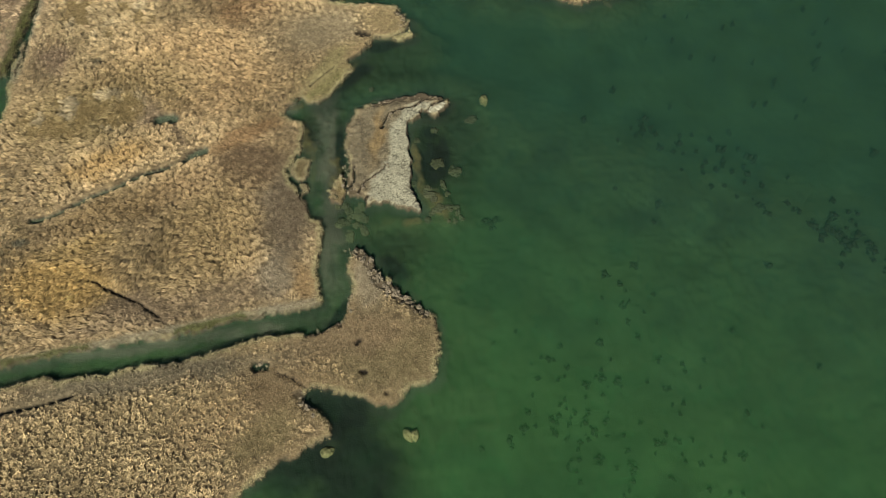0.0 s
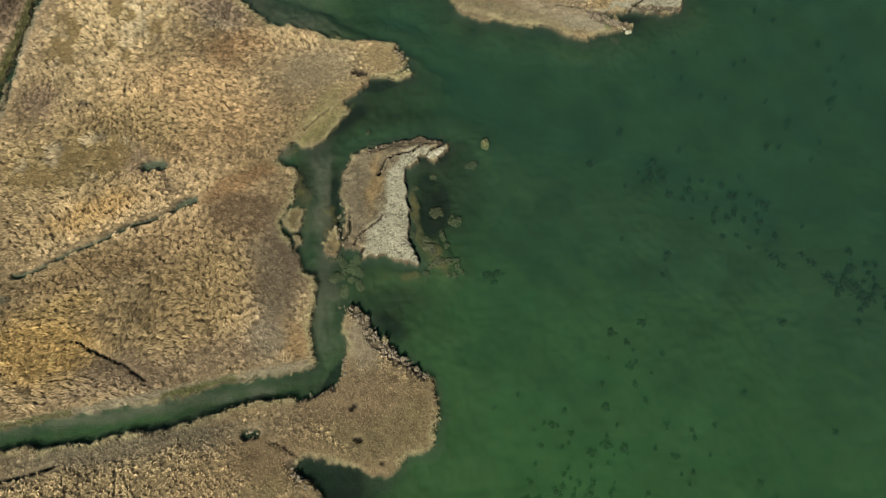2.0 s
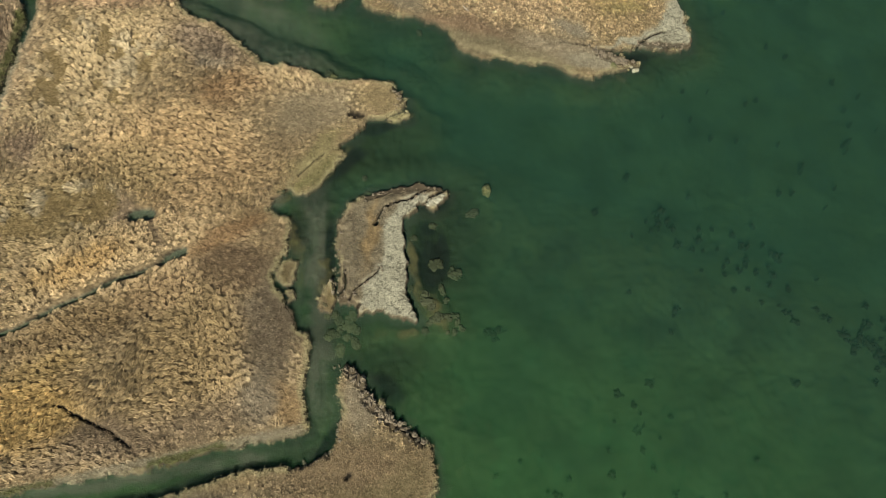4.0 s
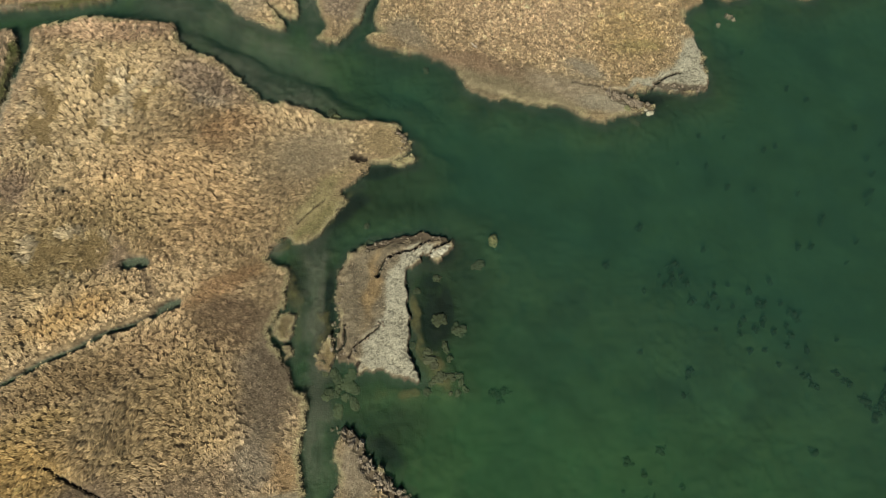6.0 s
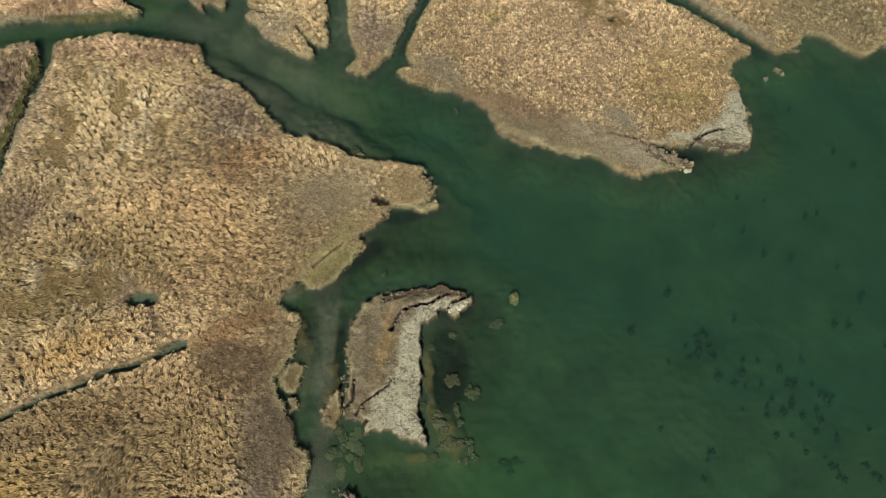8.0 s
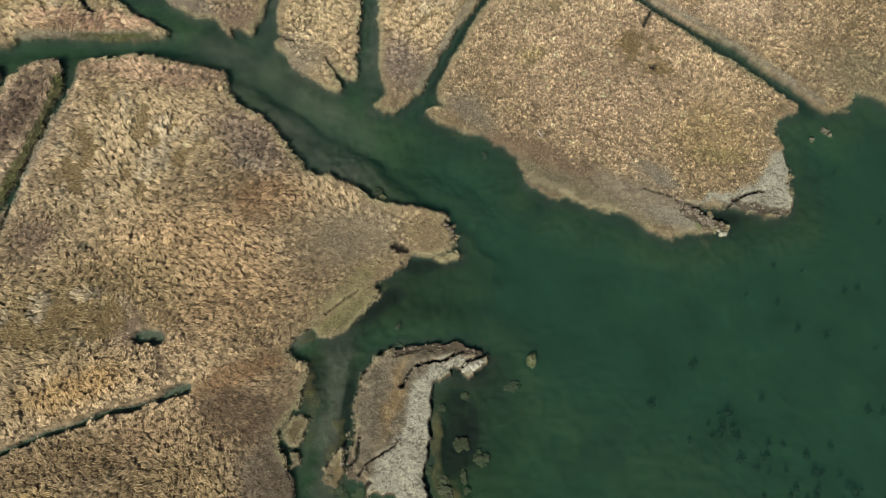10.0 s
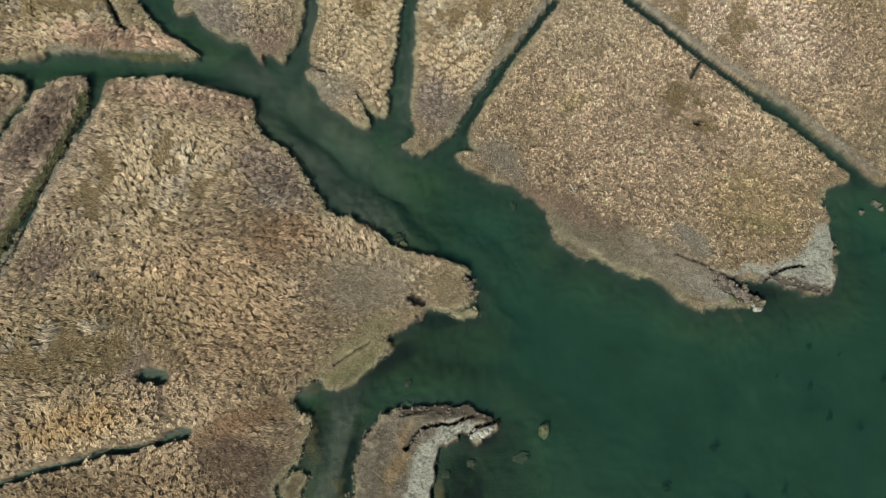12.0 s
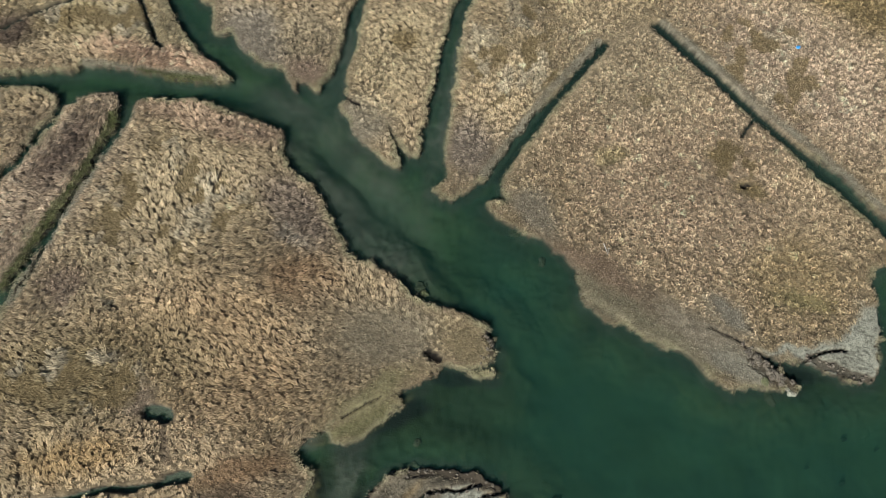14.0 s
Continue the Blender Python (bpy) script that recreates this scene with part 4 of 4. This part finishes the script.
def bed_heights(places):
    a, b = (np.array(v, float) for v in zip(*places))
    s, _, c, f = survey(a, b)
    z = heights(a, b, s, c, f)
    return np.where((z > 0.1) & (bare_by(a, b) < 0.12), 0.1 + (z - 0.1) * 0.5, z)


def bed_height(x, y):
    return float(bed_heights([(x, y)])[0])


def scatter(name, meshes, places, sizes, label, category, group, rng, top=None):
    """Lumps resting on the ground or the bed; top: the height that they grow up to."""
    for (x, y), base in zip(places, bed_heights(places)):
        s = rng.uniform(*sizes)
        ob = new(name, rng.choice(meshes))
        rise = s if top is None else max(0.25, (top - base) / max(v.co.z for v in ob.data.vertices))
        ob.matrix_world = pose(x, y, float(base), 0, 0, rng.uniform(0, 360)) @ Matrix.Diagonal((s, s * rng.uniform(0.75, 1.2), rise, 1))
        tagged(ob, label, category, group)


def beside(run, count, wide, rng):
    """Places strewn along a run of points."""
    out = []
    for _ in range(count):
        (ax, ay), (bx, by) = rng.choice(list(zip(run, run[1:])))
        k = rng.random()
        out.append((ax + k * (bx - ax) + rng.gauss(0, wide), ay + k * (by - ay) + rng.gauss(0, wide)))
    return out


rng = random.Random(4)
clods = [lump("peat_clod", s, 1.0, 0.9, 0.9, PEAT, 1 + s % 2) for s in range(6)]
POINT_EDGE = [(-19.0, -23.3), (-17.6, -24.4), (-16.7, -26.2), (-16.2, -28.0), (-14.9, -29.3), (-13.2, -30.3), (-12, -31.2), (-10.6, -32.4)]
scatter("peat_clod", clods, beside(POINT_EDGE, 95, 0.42, rng), (0.14, 0.36), "broken grey-brown peat clod on a collapsed marsh bank", "clod", "clods on the point", rng)
scatter("peat_clod", clods, beside([(-19.6, -29), (-19.9, -31.5), (-21.2, -33.4), (-25.3, -34.5)], 22, 0.2, rng), (0.12, 0.26), "broken grey-brown peat clod on a channel bank", "clod", "clods on the channel bank", rng)
scatter("peat_clod", clods, beside([(17, 22.6), (18, 21.4), (19.3, 21), (20.3, 20.5), (20.9, 19.8), (22.2, 19.8)], 70, 0.38, rng), (0.14, 0.36), "dark broken peat clod on an eroded marsh tip", "clod", "clods on the marsh tip", rng)
scatter("peat_clod", clods, beside([(24.1, 23.6), (25.2, 23.0), (27.1, 22.9), (29, 22.4), (30.6, 22.2)], 14, 0.25, rng), (0.10, 0.26), "brown peat clod below a pale clay bank", "clod", "clods below the clay", rng)
scatter("peat_clod", clods, beside([(-18.4, -1.6), (-15.5, -0.3), (-12.7, 0.6), (-9.5, 0.9), (-6.3, 0.5)], 26, 0.3, rng), (0.08, 0.2), "brown peat clod on the edge of an islet", "clod", "clods on the islet", rng)
scatter("peat_clod", clods, beside([(-19.4, -5), (-19.7, -9), (-20, -12), (-19.4, -14.6), (-17.6, -15.6)], 30, 0.3, rng), (0.10, 0.26), "brown peat clod on the edge of an islet", "clod", "clods on the islet", rng)
scatter("peat_clod", clods, beside([(-12.5, 16.4), (-11.0, 15.4), (-10.6, 14.2), (-11.6, 13.3)], 20, 0.25, rng), (0.10, 0.24), "brown peat clod at the tip of a marsh point", "clod", "clods on the tip", rng)
scatter("peat_clod", clods, beside([(-26.2, -41.8), (-25.2, -43.6), (-24.2, -44.6)], 16, 0.3, rng), (0.12, 0.3), "grey peat clod beside a dark bay", "clod", "clods by the bay", rng)
scatter("peat_clod", clods, [(-30.9, -38.0), (-30.3, -38.5), (-29.8, -38.1), (-30.5, -37.8)], (0.16, 0.28), "grey peat clod in a collapsed hollow", "clod", "clods in the hollow", rng)
scatter("peat_clod", clods, [(37.6, 35.5), (37.1, 35.9), (38.0, 35.2), (35.6, 34.1)], (0.3, 0.5), "grey-brown peat clod lying in shallow water", "clod", "clods in the water", rng, 0.06)
for run, count in (([(-14.8, -4.5), (-14.3, -3.2), (-13.6, -2.3), (-12.6, -1.6), (-11.7, -1.3), (-10.1, -1.0), (-8.3, 0.2)], 34), ([(-8.4, -2), (-7.7, -0.9), (-6.6, -0.4)], 12),
                   ([(-18.7, -10.7), (-18.7, -12.5), (-19, -13.5)], 10), ([(-18.2, -14.6), (-17, -12.9), (-15.2, -11.4), (-14.6, -10.7)], 20), ([(23.6, 22.5), (24.3, 23.5), (25.5, 24.2), (28, 25.2)], 20)):
    scatter("peat_clod", clods, beside(run, count, 0.22, rng), (0.09, 0.2), "small peat clod on the lip of a crevice", "clod", "clods along the crevices", rng)
plates = [lump("clay_block", s + 20, 1.0, 0.4, 0.35, CLAY) for s in range(4)]
scatter("clay_block", plates, beside([(-8.0, -2.2), (-7.2, -1.6), (-6.2, -1.2)], 9, 0.25, rng), (0.2, 0.4), "pale cracked clay block fallen from an islet", "clay block", "clay blocks", rng)
scatter("clay_block", plates, [(22.6, 18.7), (22.1, 18.9), (23.0, 18.8)], (0.25, 0.42), "pale clay block lying in shallow water", "clay block", "clay blocks", rng, 0.12)

mounds = [lump("algae_mound", s + 40, 1.0, 0.4, 0.26, ALGAE, 4) for s in range(4)]
scatter("algae_mound", mounds, [(-0.2, 0.2)], (0.95, 1.0), "yellow-green algae-covered mound standing in the lake", "mound", "algae mounds", rng, 0.10)
scatter("algae_mound", mounds, [(-13.6, -47.3), (-12.9, -47.4), (-22.9, -48.7)], (0.7, 0.9), "yellow-green algae-covered mound standing in a bay", "mound", "algae mounds", rng, 0.06)
scatter("algae_mound", mounds, [(-19.9, 19.7), (19.5, 19.0)], (0.45, 0.6), "olive algae-covered mound close to the bank", "mound", "algae mounds", rng, -0.06)
sunken = [lump("sunken_mound", s + 60, 1.0, 0.35, 0.6, SILT, 4) for s in range(5)]
SUNKEN = [(-10.2, -6.5), (-5.3, -11.6), (-7.1, -13.6), (-7.6, -10.2), (-6.7, -15.2), (-5.7, -17.3), (-7.6, -4.7), (-9, -15.4), (-7.9, -17.5), (-18, -16.7),
          (-19.7, -17.1), (-15.6, 0.1), (-18.3, -17.9), (-2.4, -3.1), (-9.5, -19.1), (-20.4, 20.1), (-7.4, 27.2), (-11.2, 30.1), (20.5, 17.6), 
          (-16, 2.8), (-26.8, 0.7), (-21.0, -19.2), (-19.6, -20.8), (-17.9, -20.2)]
scatter("sunken_mound", sunken, SUNKEN, (0.45, 0.9), "pale silt-covered mound lying under the water", "mound", "sunken mounds", rng, -0.27)
scatter("sunken_mound", sunken, beside([(-9.6, -14), (-8, -16.4), (-6.4, -18.6), (-5.2, -19.6)], 16, 0.7, rng) + beside([(-22, -14.5), (-20.6, -17.5), (-18.5, -19.5)], 12, 0.8, rng), (0.3, 0.6), "pale silt-covered mound lying under the water", "mound", "sunken mounds", rng, -0.26)


weeds = [lobed("weed_clump", s, 9, 0.45, (0.14, 0.36), 0.5, WEED, True) for s in range(6)]
WEED_NORTH = [(22.3, -3.7), (26.4, -8.4), (23.5, -9), (31.9, -9.4), (36, -11.2), (34.9, -14), (36.3, -15.7), (32.8, -13.3), (30.6, -12.9), (39.1, -19),
              (44, -23.4), (46.2, -25.5), (44.4, -27.1), (41.9, -23.3), (53.9, -11.2), (16.1, -15.3), (21.4, -18), (20.3, -20.9), (12.5, -27.9), (14.3, -29.7),
              (16.4, -27), (13.6, -3.5), (-1.3, -19.5), (18.9, 1.8), (34.2, -28.1)]
WEED_SOUTH = [(14.4, -34.8), (15.3, -37), (10.4, -37.2), (5.5, -37.5), (6, -40.2), (3.7, -39), (9.9, -41.8), (11.8, -42.2), (7.7, -42.5), (0.6, -45.5),
              (-0.1, -47.3), (3.2, -46.7), (6.9, -47.1), (7.7, -48.1), (-2.1, -48.7), (7.8, -51.4), (-5.4, -49.3), (19.7, -52.9), (24.7, -52.4), (11.4, -54.3),
              (11.9, -52.8), (14.8, -50), (26.4, -47.3), (36.7, -42.2), (27.1, -36.8)]
WEED_TEXT = "dark green weed clump growing from the lake bed"
scatter("weed_clump", weeds, WEED_NORTH + WEED_SOUTH, (0.45, 0.85), WEED_TEXT, "water weed", "weed clumps", rng, -0.43)
scatter("weed_clump", weeds, beside([(22, -4), (30, -11), (38, -17), (48, -26), (60, -34)], 85, 2.6, rng), (0.25, 0.55), WEED_TEXT, "water weed", "weed clumps", rng, -0.43)
scatter("weed_clump", weeds, beside([(2, -38), (8, -44), (6, -52), (20, -52), (14, -30)], 100, 3.4, rng), (0.2, 0.45), WEED_TEXT, "water weed", "weed clumps", rng, -0.43)
scatter("weed_clump", weeds, beside([(41, -21), (44, -24), (47, -26)], 14, 1.3, rng) + [(-1.3, -19.8), (-0.7, -19.4), (-1.9, -19.3)], (0.6, 1.0), WEED_TEXT, "water weed", "weed clumps", rng, -0.43)
scatter("weed_clump", weeds, beside([(30, 12), (42, 0), (56, 6), (36, 24)], 30, 5.0, rng), (0.2, 0.4), WEED_TEXT, "water weed", "weed clumps", rng, -0.43)

# a blue plastic sack and bleached sticks left in the reeds
mat, tree, shader = material("blue_plastic", 0.35)
shader.inputs["Base Color"].default_value = (0.05, 0.32, 0.75, 1)
sack = new("plastic_sack", lump("plastic_sack", 91, 0.32, 0.55, 0.35, mat))
sack.matrix_world = pose(18.6, 65.1, bed_height(18.6, 65.1) + 0.55, 0, 0, 30)
tagged(sack, "crumpled blue plastic sack caught in dry reeds", "litter")
mat, tree, shader = material("bleached_wood", 0.8)
shader.inputs["Base Color"].default_value = (0.72, 0.70, 0.64, 1)


def stick(x, y, turn, length):
    bm = bmesh.new()
    bmesh.ops.create_cone(bm, cap_ends=True, segments=6, radius1=0.06, radius2=0.03, depth=length)
    for v in bm.verts:
        v.co.x += 0.08 * math.sin(v.co.z * 3)
    mesh = bpy.data.meshes.new("stick")
    bm.to_mesh(mesh)
    bm.free()
    mesh.materials.append(mat)
    ob = new("stick", mesh)
    ob.matrix_world = pose(x, y, bed_height(x, y) + 0.45, 80, 0, turn)
    tagged(ob, "bleached white stick lying on the reeds", "stick", "sticks")


stick(-0.6, 30.2, 20, 1.2)
stick(-0.2, 29.9, -12, 0.9)
